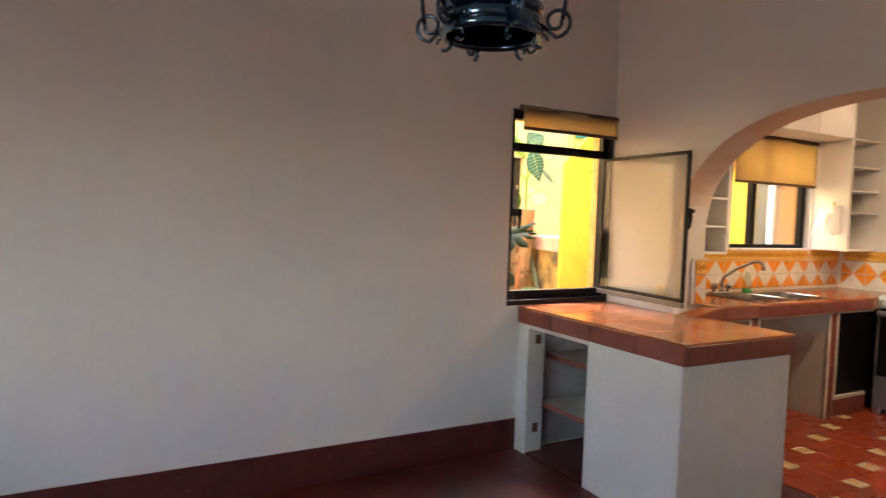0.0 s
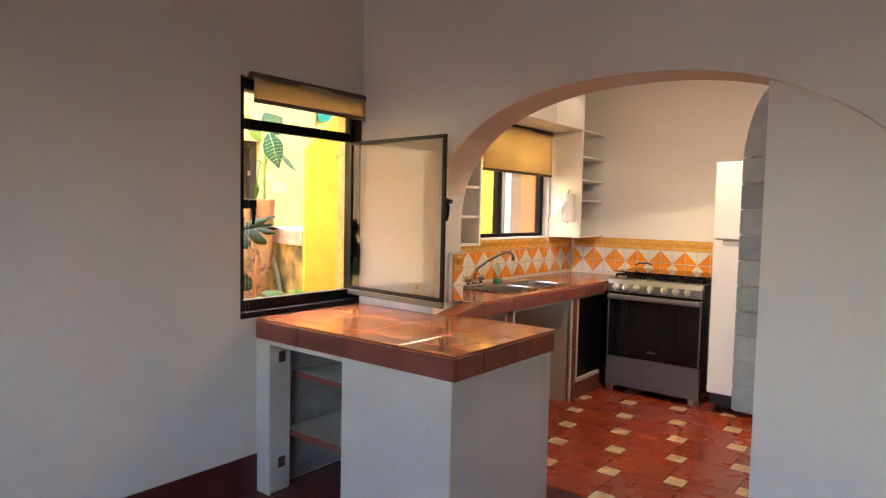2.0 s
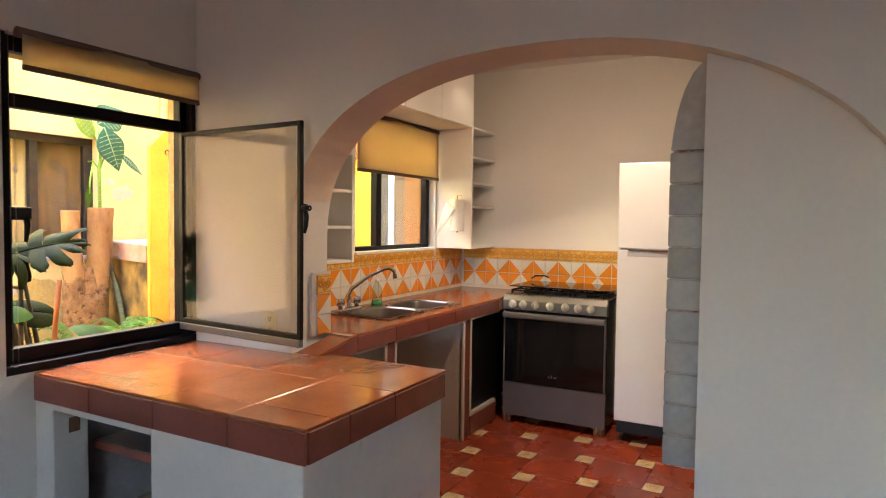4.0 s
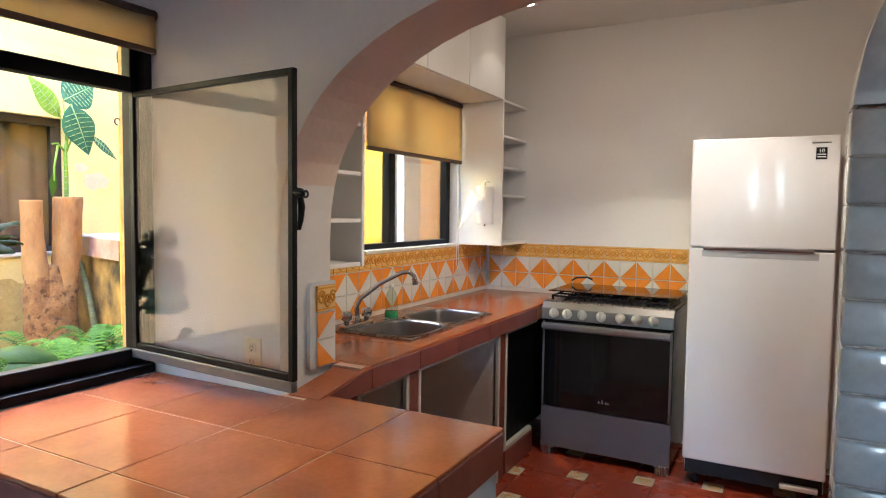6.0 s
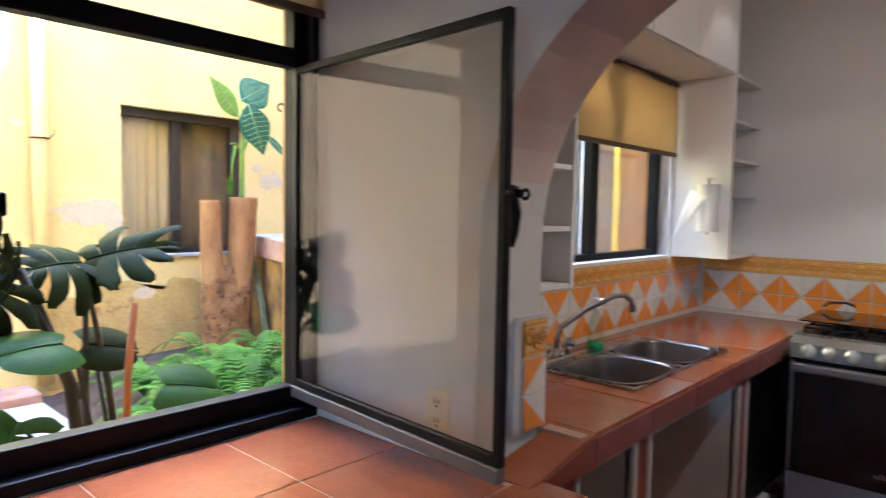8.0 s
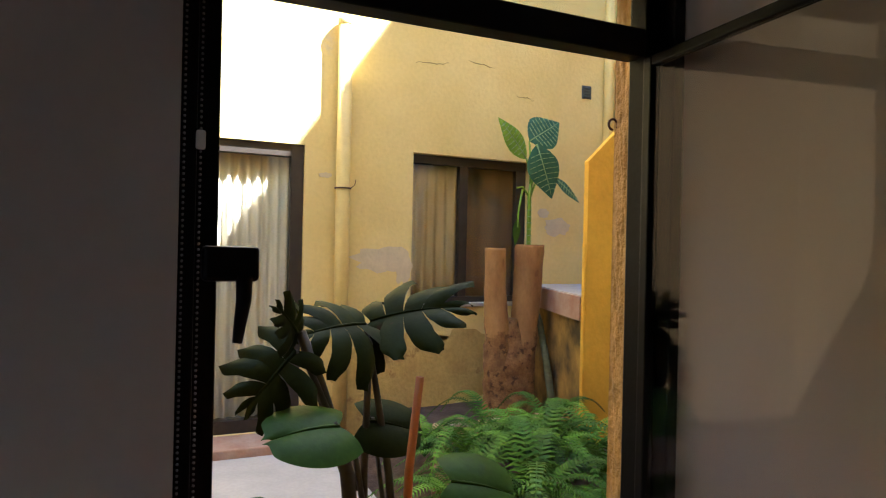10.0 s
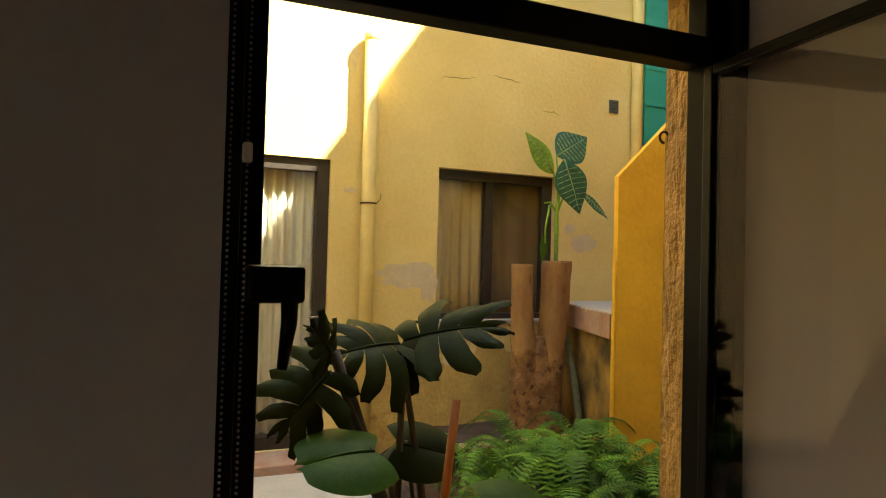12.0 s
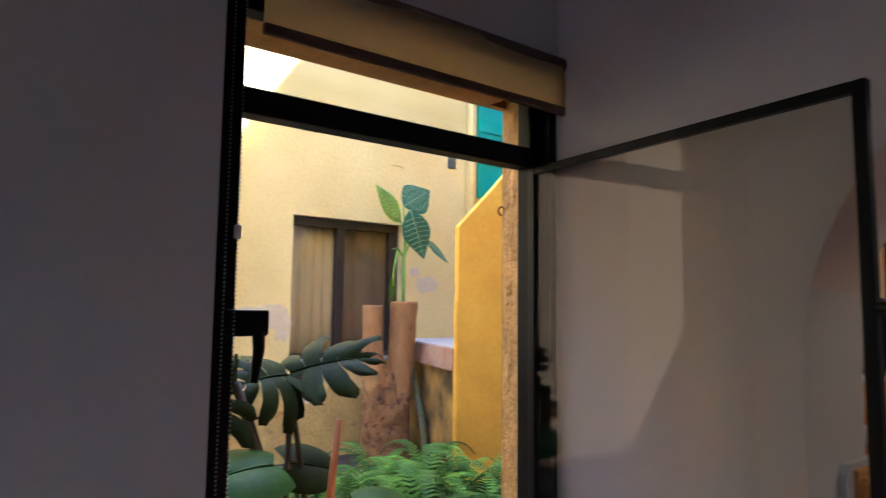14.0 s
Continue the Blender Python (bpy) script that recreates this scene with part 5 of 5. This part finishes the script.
add_box(rv, 2.68, 2.70, 3.746, 3.93, COUNTER, 2.149)
add_box(rv, 2.70, 3.578, 3.746, 3.93, 2.12, 2.149)
structure("trim_reveal", rv, REVEAL_WALL, "rough combed ochre plaster window reveal", "reveal")
structure("trim_outer_sill", box(2.70, 3.578, 3.747, 3.96, COUNTER - 0.03, COUNTER + 0.012, 0.004), CONCRETE_DARK, "dark weathered outer sill", "sill")
structure("wall_corner_fill", box(3.58, 3.95, 3.75, 3.93, -0.13, COUNTER - 0.03), REVEAL_WALL, "rough ochre outer wall below the window", "wall")
structure("wall_corner_head", box(3.58, 3.95, 3.75, 3.93, 2.149, CEIL), REVEAL_WALL, "rough ochre outer wall above the window", "wall")
hk = thing("wall_hook", (3.65, 3.94, 1.80), "rusty iron eye hook in the window reveal", "hook")
part("hook", tube([(3.665, 3.94, 1.795), (3.648, 3.94, 1.795)] + [(3.638 + 0.013 * math.cos(a), 3.94, 1.80 + 0.013 * math.sin(a)) for a in [(-0.3 + k * 0.55) for k in range(10)]], 0.003, 6), RUST, hk)

# brick edging of the bed
edge = thing("brick_edging", (4.1, 6.0, 0), "curved low edging of upright worn bricks around the fern bed", "brick edging")
bmesh_brick = None
rng = random.Random(4)
for k in range(26):
    t = k / 25
    x, y = 3.93 + 0.22 * t + 0.6 * t * t, 5.25 + 1.75 * t
    a = math.degrees(math.atan2(1.75, 0.22 + 1.2 * t))
    m = pose(x, y, 0.0, rng.uniform(-4, 4), rng.uniform(-4, 4), a + rng.uniform(-5, 5))
    if bmesh_brick is None:
        b = part("brick", box(-0.03, 0.03, -0.05, 0.05, -0.05, 0.24, 0.006, 1), BRICK, edge)
        bmesh_brick = b
    else:
        b = new("brick", bmesh_brick.data)
        b.parent, b.matrix_parent_inverse = edge, bmesh_brick.matrix_parent_inverse
    b.matrix_basis = m
edge2 = thing("stone_edging", (4.75, 6.95, 0.2), "row of pale flat stones behind the ferns", "stones")
for k in range(9):
    part("stone", box(-0.06, 0.06, -0.05, 0.05, -0.12, 0.05, 0.015, 2, pose(4.45 + 0.12 * k, 6.72 + 0.03 * math.sin(k * 2.1), 0.24, rng.uniform(-6, 6), rng.uniform(-6, 6), rng.uniform(-20, 20))), PINK_SLAB, edge2)

# cut tree stump with two trunks
stump = thing("tree_stump", (5.22, 7.08, 0.15), "forked sawn-off tree stump with brown bark", "tree stump")


def trunk(path, radii, seed):
    bm = bmesh.new()
    sides = 28
    rings = []
    n = 60
    for i in range(n + 1):
        t = i / n * (len(path) - 1)
        k = min(int(t), len(path) - 2)
        f = t - k
        c = Vector(path[k]).lerp(Vector(path[k + 1]), f)
        r = radii[k] + (radii[k + 1] - radii[k]) * f
        ring = []
        for s in range(sides):
            a = 2 * math.pi * s / sides
            d = Vector((math.cos(a), math.sin(a), 0))
            q = c + d * r
            rough = 0.13 if q.z < 0.92 else 0.05
            ring.append(bm.verts.new(c + d * r * (1 + rough * noise.noise(q * 9 + Vector((seed, 0, 0))) + 0.5 * rough * noise.noise(q * 24))))
        rings.append(ring)
    for r0, r1 in zip(rings, rings[1:]):
        for s in range(sides):
            bm.faces.new((r0[s], r0[(s + 1) % sides], r1[(s + 1) % sides], r1[s])).smooth = True
    for f in bm.faces:
        c = f.calc_center_median()
        if c.z < 0.82 + 0.30 * noise.noise(c * 7):
            f.material_index = 2
    top = bm.faces.new(rings[-1])
    top.material_index = 1
    return bm


part("trunk", trunk([(5.10, 7.08, 0.10), (5.09, 7.08, 0.50), (5.068, 7.08, 0.88), (5.045, 7.08, 1.2), (5.042, 7.08, 1.515)], [0.13, 0.115, 0.10, 0.083, 0.08], 1), [BARK, CUTWOOD, BARK_DARK], stump)
part("trunk", trunk([(5.27, 7.08, 0.10), (5.28, 7.08, 0.50), (5.31, 7.08, 0.90), (5.338, 7.08, 1.25), (5.348, 7.08, 1.548)], [0.13, 0.115, 0.108, 0.112, 0.116], 5), [BARK, CUTWOOD, BARK_DARK], stump)
part("root_flare", trunk([(5.19, 7.09, 0.08), (5.19, 7.09, 0.25), (5.185, 7.08, 0.60), (5.18, 7.07, 0.97)], [0.22, 0.16, 0.145, 0.06], 9), [BARK_DARK, BARK_DARK, BARK_DARK], stump, "rough dark bark at the foot")
BRANCH = material("grey_green_ringed_bark", (0.13, 0.14, 0.06), 0.8, vary=0.3, scale=8, grain=60, bump=0.3, second=(0.08, 0.08, 0.04), stretch=(1, 1, 5))
lean = thing("leaning_branch", (5.30, 6.5, 0.2), "grey-green ringed branch leaning on the stump", "branch")
part("branch", tube([(5.40, 6.78, 0.12), (5.40, 6.80, 0.36), (5.42, 6.92, 0.66), (5.50, 7.15, 0.93), (5.52, 7.25, 1.02)], [0.032, 0.030, 0.028, 0.025, 0.022], 10), BRANCH, lean)


def leaf_surface(outline, length, width, fold, droop, m, bm=None, mats=(0,), veins=0):
    """A leaf from half-widths along its midrib (0 to 1), folded along it and drooping towards its tip."""
    bm = bm or bmesh.new()
    n = len(outline) - 1
    rows = []
    for i, hw in enumerate(outline):
        t = i / n
        row = []
        for u in (-1, -0.66, -0.33, 0, 0.33, 0.66, 1):
            x = u * hw * width
            z = fold * abs(x) - droop * t * t * length - 0.25 * hw * width * u * u * 0.5
            row.append(bm.verts.new(m @ Vector((x, t * length + 0.12 * abs(u) * hw * width * (0.6 - t), z))))
        rows.append(row)
    for i, (r0, r1) in enumerate(zip(rows, rows[1:])):
        for k in range(6):
            if outline[i] < 1e-4 and outline[i + 1] < 1e-4:
                continue
            f = bm.faces.new((r0[k], r0[k + 1], r1[k + 1], r1[k]))
            f.smooth = True
            f.material_index = mats[(i if veins else 0) % len(mats)]
    return bm


def monstera_leaf(size, m, seed, cuts=5):
    """A heart-shaped leaf whose blade parts into broad, curling lobes that fan out from the midrib."""
    r = random.Random(seed)
    bm = bmesh.new()
    L = size * 0.86

    def rib(t):
        return Vector((0, t * L, 0.10 * L * t - 0.26 * L * t * t))

    entire = cuts <= 2
    count = 6 if entire else cuts + 1
    whole = 0.42

    def span(t):
        """How far the blade reaches from the midrib."""
        return size * (0.30 + 0.30 * math.sin(math.pi * min(1.0, 0.18 + 0.95 * t))) * (1.0 - 0.55 * max(0.0, t - 0.7) / 0.3)

    for side in (-1, 1):
        for k in range(count):
            t0, t1 = k / count, (k + 1) / count
            tm = (t0 + t1) / 2
            stretch = 1.0 if entire else r.uniform(0.85, 1.25)
            lean = 0.0 if entire else r.uniform(-6, 6)
            curl = 0.40 if entire else r.uniform(0.2, 0.95)
            twist = 0.0 if entire else r.uniform(-0.6, 0.6)
            rows = []
            n = 9
            for i in range(n + 1):
                u = i / n
                close = 0.0 if entire else max(0.0, (u - whole) / (1 - whole))
                taper = (1 - 0.12 * min(1, close * 5)) * (1 - 0.10 * close - 0.50 * close ** 6)
                row = []
                for w in (-1, -0.5, 0, 0.5, 1):
                    tt = tm + (t1 - t0) / 2 * w * taper
                    ang = radians(126 + lean - 104 * (tt if entire else tm + 0.9 * (tt - tm))) - 0.16 * u * u
                    d = Vector((side * math.sin(ang), math.cos(ang), 0))
                    reach = span(tt if entire else tm) * stretch
                    q = rib(min(1, max(0, tt))) + d * reach * u * (1 - 0.12 * abs(w) * close)
                    q.z += reach * (0.22 * u - curl * u * u) + (0.0 if entire else 0.010 * (1 - w * w) * u) + twist * w * size * 0.05 * u
                    row.append(bm.verts.new(m @ q))
                rows.append(row)
            for r0, r1 in zip(rows, rows[1:]):
                for c in range(4):
                    f = (r0[c], r0[c + 1], r1[c + 1], r1[c])
                    bm.faces.new(f if side > 0 else f[::-1]).smooth = True
    add_tube(bm, [m @ (rib(t) + Vector((0, 0, 0.002))) for t in (0, 0.25, 0.5, 0.75, 0.95)], [0.006, 0.005, 0.004, 0.003, 0.002], 5)
    return bm


mon = thing("monstera_plant", (3.22, 4.56, 0.0), "dark green split-leaf plant on long stems outside the window", "plant")


def aim(base, tip, up=(0, 0, 1)):
    """A pose at base whose y axis points to tip."""
    y = (Vector(tip) - Vector(base)).normalized()
    x = y.cross(Vector(up)).normalized()
    z = x.cross(y)
    return Matrix.Translation(base) @ Matrix((x, y, z)).transposed().to_4x4()


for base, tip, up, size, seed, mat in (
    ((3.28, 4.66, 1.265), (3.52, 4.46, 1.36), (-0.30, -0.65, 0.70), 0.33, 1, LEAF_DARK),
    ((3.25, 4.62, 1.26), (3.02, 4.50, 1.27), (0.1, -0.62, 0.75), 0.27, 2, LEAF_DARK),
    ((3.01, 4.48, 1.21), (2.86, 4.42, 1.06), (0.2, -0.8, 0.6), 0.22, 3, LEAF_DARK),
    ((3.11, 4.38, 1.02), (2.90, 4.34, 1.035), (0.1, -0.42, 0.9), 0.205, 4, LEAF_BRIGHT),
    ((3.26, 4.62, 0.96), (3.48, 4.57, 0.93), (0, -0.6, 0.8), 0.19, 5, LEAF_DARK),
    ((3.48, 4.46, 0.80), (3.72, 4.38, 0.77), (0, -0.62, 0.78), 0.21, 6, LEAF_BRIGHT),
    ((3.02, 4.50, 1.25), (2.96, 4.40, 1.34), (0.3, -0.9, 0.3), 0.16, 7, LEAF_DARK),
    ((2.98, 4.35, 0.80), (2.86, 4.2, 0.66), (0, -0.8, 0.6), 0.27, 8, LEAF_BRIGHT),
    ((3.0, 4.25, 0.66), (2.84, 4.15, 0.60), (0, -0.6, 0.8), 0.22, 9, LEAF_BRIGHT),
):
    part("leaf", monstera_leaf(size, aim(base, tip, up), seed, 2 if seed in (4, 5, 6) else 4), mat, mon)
for pts, r in (
    ([(3.27, 4.62, 0.0), (3.25, 4.60, 0.80), (3.262, 4.61, 1.18), (3.29, 4.66, 1.27)], [0.016, 0.013, 0.010, 0.007]),
    ([(3.42, 4.62, 0.0), (3.33, 4.60, 0.80), (3.28, 4.61, 1.10), (3.25, 4.62, 1.26)], [0.016, 0.013, 0.010, 0.007]),
    ([(3.26, 4.52, 0.0), (3.17, 4.50, 0.85), (3.08, 4.50, 1.12), (3.027, 4.50, 1.26)], [0.026, 0.022, 0.018, 0.015]),
    ([(3.2, 4.5, 0.8), (3.12, 4.48, 1.0), (3.05, 4.48, 1.16), (3.01, 4.48, 1.21)], [0.011, 0.010, 0.009, 0.007]),
    ([(3.30, 4.55, 0.0), (3.24, 4.48, 0.6), (3.16, 4.40, 0.95), (3.10, 4.38, 1.03)], [0.012, 0.010, 0.008, 0.006]),
    ([(3.36, 4.6, 0.0), (3.33, 4.6, 0.6), (3.28, 4.62, 0.97)], [0.010, 0.009, 0.006]),
    ([(3.34, 4.5, 0.0), (3.37, 4.45, 0.55), (3.48, 4.46, 0.79)], [0.010, 0.009, 0.006]),
    ([(3.25, 4.5, 0.0), (3.1, 4.40, 0.6), (2.98, 4.35, 0.80)], [0.010, 0.008, 0.006]),
    ([(3.2, 4.5, 0.0), (3.1, 4.3, 0.5), (3.0, 4.25, 0.66)], [0.010, 0.008, 0.006]),
    ([(3.30, 4.45, 0.62), (3.1, 4.40, 0.72), (2.95, 4.36, 0.60), (2.75, 4.30, 0.56)], [0.008, 0.007, 0.006, 0.004]),
):
    part("stem", tube(pts, r, 8), STEM, mon)
cane = thing("garden_cane", (3.33, 4.45, 0.0), "orange-brown bamboo cane stuck upright in the soil", "cane")
part("cane", tube([(3.315, 4.45, -0.02), (3.339, 4.45, 0.85), (3.368, 4.45, 1.123)], [0.013, 0.013, 0.012], 10), CANE, cane)

# ferns
def fern(base, count, reach, seed):
    r = random.Random(seed)
    t = thing("fern", base, "lush bright green fern with arching fronds", "fern", "ferns in the courtyard bed")
    for k in range(count):
        a = 2 * math.pi * k / count + r.uniform(-0.3, 0.3)
        d = Vector((math.cos(a), math.sin(a), 0))
        side = Vector((-d.y, d.x, 0))
        L = reach * r.uniform(0.7, 1.15)
        lift = r.uniform(0.4, 1.12)
        bm = bmesh.new()
        n = 30
        mid = []
        sway = r.uniform(-0.18, 0.18)
        for i in range(n + 1):
            q = i / n
            mid.append(Vector(base) + d * L * q * (0.75 + 0.25 * q) + side * L * sway * q * q + Vector((0, 0, L * lift * (2.1 * q - 1.85 * q * q))))
        add_tube(bm, mid[::3], 0.003, 4)
        for i in range(3, n + 1):
            q = i / n
            w = L * (0.17 * min(1.0, q * 5) * (1.0 - q) ** 0.75 + 0.012)
            step = L / n * 0.42
            fwd = (mid[i] - mid[i - 1]).normalized()
            for s in (-1, 1):
                knee = mid[i] + side * s * w * 0.55 + fwd * w * 0.16 + Vector((0, 0, 0.05 * w))
                tip = mid[i] + side * s * w + fwd * w * 0.42 - Vector((0, 0, r.uniform(0.15, 0.4) * w))
                v = [bm.verts.new(mid[i] - fwd * step * 0.8), bm.verts.new(mid[i] + fwd * step * 0.8), bm.verts.new(knee + fwd * step * 0.75), bm.verts.new(tip), bm.verts.new(knee - fwd * step * 0.75)]
                for f in ((v[0], v[1], v[2], v[4]), (v[4], v[2], v[3])):
                    bm.faces.new(f if s > 0 else f[::-1])
        part("frond", bm, FERN, t)
    return t


fs = random.Random(11)
for k, (x, y, z, reach) in enumerate(((4.05, 5.55, 0.18, 0.5), (4.35, 5.35, 0.2, 0.55), (4.62, 5.75, 0.22, 0.6), (4.95, 5.55, 0.2, 0.55), (4.30, 5.95, 0.22, 0.5), (4.75, 5.15, 0.2, 0.5), (4.45, 4.95, 0.2, 0.45), (5.05, 5.9, 0.20, 0.42), (4.05, 5.15, 0.15, 0.4), (5.25, 5.3, 0.2, 0.5), (4.2, 6.4, 0.2, 0.4), (4.95, 6.15, 0.26, 0.5), (4.65, 6.35, 0.24, 0.42))):
    fern((x, y, z), 20, reach, 20 + k)

# leafy plant growing from the stump
df = thing("variegated_plant", (5.33, 7.06, 1.54), "young plant with large variegated green leaves growing from the stump", "plant")
part("stem", tube([(5.325, 7.06, 1.52), (5.325, 7.06, 1.80), (5.322, 7.06, 1.93), (5.335, 7.06, 2.05)], [0.018, 0.017, 0.015, 0.010], 10), DIEF_YOUNG, df)
for k in range(6):
    part("stem_ring", tube(circle((5.325, 7.06, 1.57 + 0.05 * k), 0.0185, 12), 0.003, 5, True), DIEF_PALE, df)
OVAL = [0.02, 0.45, 0.72, 0.90, 1.0, 1.0, 0.93, 0.80, 0.62, 0.42, 0.22, 0.0]


def veined_leaf(base, tip, up, width, main, parent):
    m = aim(base, tip, up)
    L = (Vector(tip) - Vector(base)).length
    lf = part("leaf", leaf_surface(OVAL, L, width, 0.10, 0.08, m), main, parent)
    bm = bmesh.new()
    for i in range(2, 10):
        for s in (-1, 1):
            t = i / 11
            for j in range(2):
                u0, u1 = 0.10 + 0.42 * j, 0.44 + 0.42 * j
                hw = OVAL[i] * width
                pts = []
                for u in (u0, u1):
                    x = s * u * hw
                    pts.append(m @ Vector((x, t * L + 0.10 * u * width, 0.10 * abs(x) - 0.08 * t * t * L - 0.125 * hw * u * u + 0.004)))
                add_tube(bm, pts, [0.0045, 0.0025], 4)
    add_tube(bm, [m @ Vector((0, t * L, -0.08 * t * t * L + 0.004)) for t in (0, 0.3, 0.6, 0.92)], [0.006, 0.005, 0.004, 0.002], 5)
    part("vein", bm, DIEF_PALE, lf)
    return lf


veined_leaf((5.29, 7.06, 2.22), (5.02, 7.00, 2.52), (0.1, -1.0, 0.25), 0.10, DIEF_YOUNG, df)
veined_leaf((5.33, 7.09, 2.37), (5.60, 7.06, 2.55), (-0.3, -0.95, 0.2), 0.15, DIEF, df)
veined_leaf((5.36, 7.03, 2.34), (5.50, 6.97, 1.92), (0.1, -1, 0.15), 0.165, DIEF, df)
veined_leaf((5.56, 7.08, 2.10), (5.82, 7.05, 1.91), (0.3, -0.9, 0.5), 0.06, DIEF, df)
for pts in ([(5.33, 7.06, 1.98), (5.33, 7.06, 2.12), (5.29, 7.06, 2.22)], [(5.33, 7.06, 1.98), (5.335, 7.07, 2.2), (5.33, 7.09, 2.37)], [(5.33, 7.06, 1.95), (5.35, 7.05, 2.12), (5.36, 7.03, 2.34)], [(5.33, 7.06, 1.93), (5.40, 7.07, 2.08), (5.56, 7.08, 2.10)], [(5.32, 7.06, 1.93), (5.26, 7.06, 2.0), (5.21, 7.06, 1.99)], [(5.26, 7.06, 1.98), (5.22, 7.05, 1.80), (5.215, 7.05, 1.68)]):
    part("leaf_stalk", tube(pts, [0.010, 0.008, 0.007], 8), DIEF_YOUNG, df)
part("small_leaf", leaf_surface(OVAL, 0.22, 0.035, 0.1, 0.05, aim((5.215, 7.05, 1.75), (5.195, 7.04, 1.50), (0, -1, 0))), FERN, df)

# ---- kitchen floor: large tiles with a small cream inset at each corner ----
BIG, SMALL, GAP = 0.34, 0.108, 0.004
kf = bpy.data.objects["floor_kitchen"]
big_mesh, small_mesh = None, None
OX, OY = 4.76, 2.354
X_MIN, X_MAX, Y_MIN, Y_MAX = ARCH_X + 0.105, BACK_X - 0.002, -0.59, KIT_Y - 0.002


def floor_piece(name, x0, x1, y0, y1, mats, motif=False):
    x0, x1, y0, y1 = max(x0, X_MIN), min(x1, X_MAX), max(y0, Y_MIN), min(y1, Y_MAX)
    if x1 - x0 < 0.02 or y1 - y0 < 0.02:
        return None
    bm = box(x0, x1, y0, y1, -0.008, 0.0, 0.0015, 1)
    if motif:
        cx, cy = (x0 + x1) / 2, (y0 + y1) / 2
        for r in (0.034, 0.018):
            add_tube(bm, [(cx + r * math.cos(a) * (1 + 0.18 * math.cos(4 * a)), cy + r * math.sin(a) * (1 + 0.18 * math.cos(4 * a)), 0.0002) for a in [k * math.pi / 8 for k in range(16)]], 0.0022, 3, 1, True)
    return part(name, bm, mats, kf)


for i in range(-9, 10):
    for j in range(-12, 10):
        cx, cy = OX + i * BIG - j * SMALL, OY + i * SMALL + j * BIG
        if not (X_MIN - 0.4 < cx < X_MAX + 0.4 and Y_MIN - 0.4 < cy < Y_MAX + 0.4):
            continue
        s = SMALL / 2 - GAP / 2
        floor_piece("inset_tile", cx - s, cx + s, cy - s, cy + s, [CREAM, YELLOW_GLAZE], True)
        bx0, by0 = cx + SMALL / 2 + GAP / 2, cy + SMALL / 2 - BIG + GAP / 2
        floor_piece("floor_tile", bx0, bx0 + BIG - GAP, by0, by0 + BIG - GAP, FLOOR_TILE)
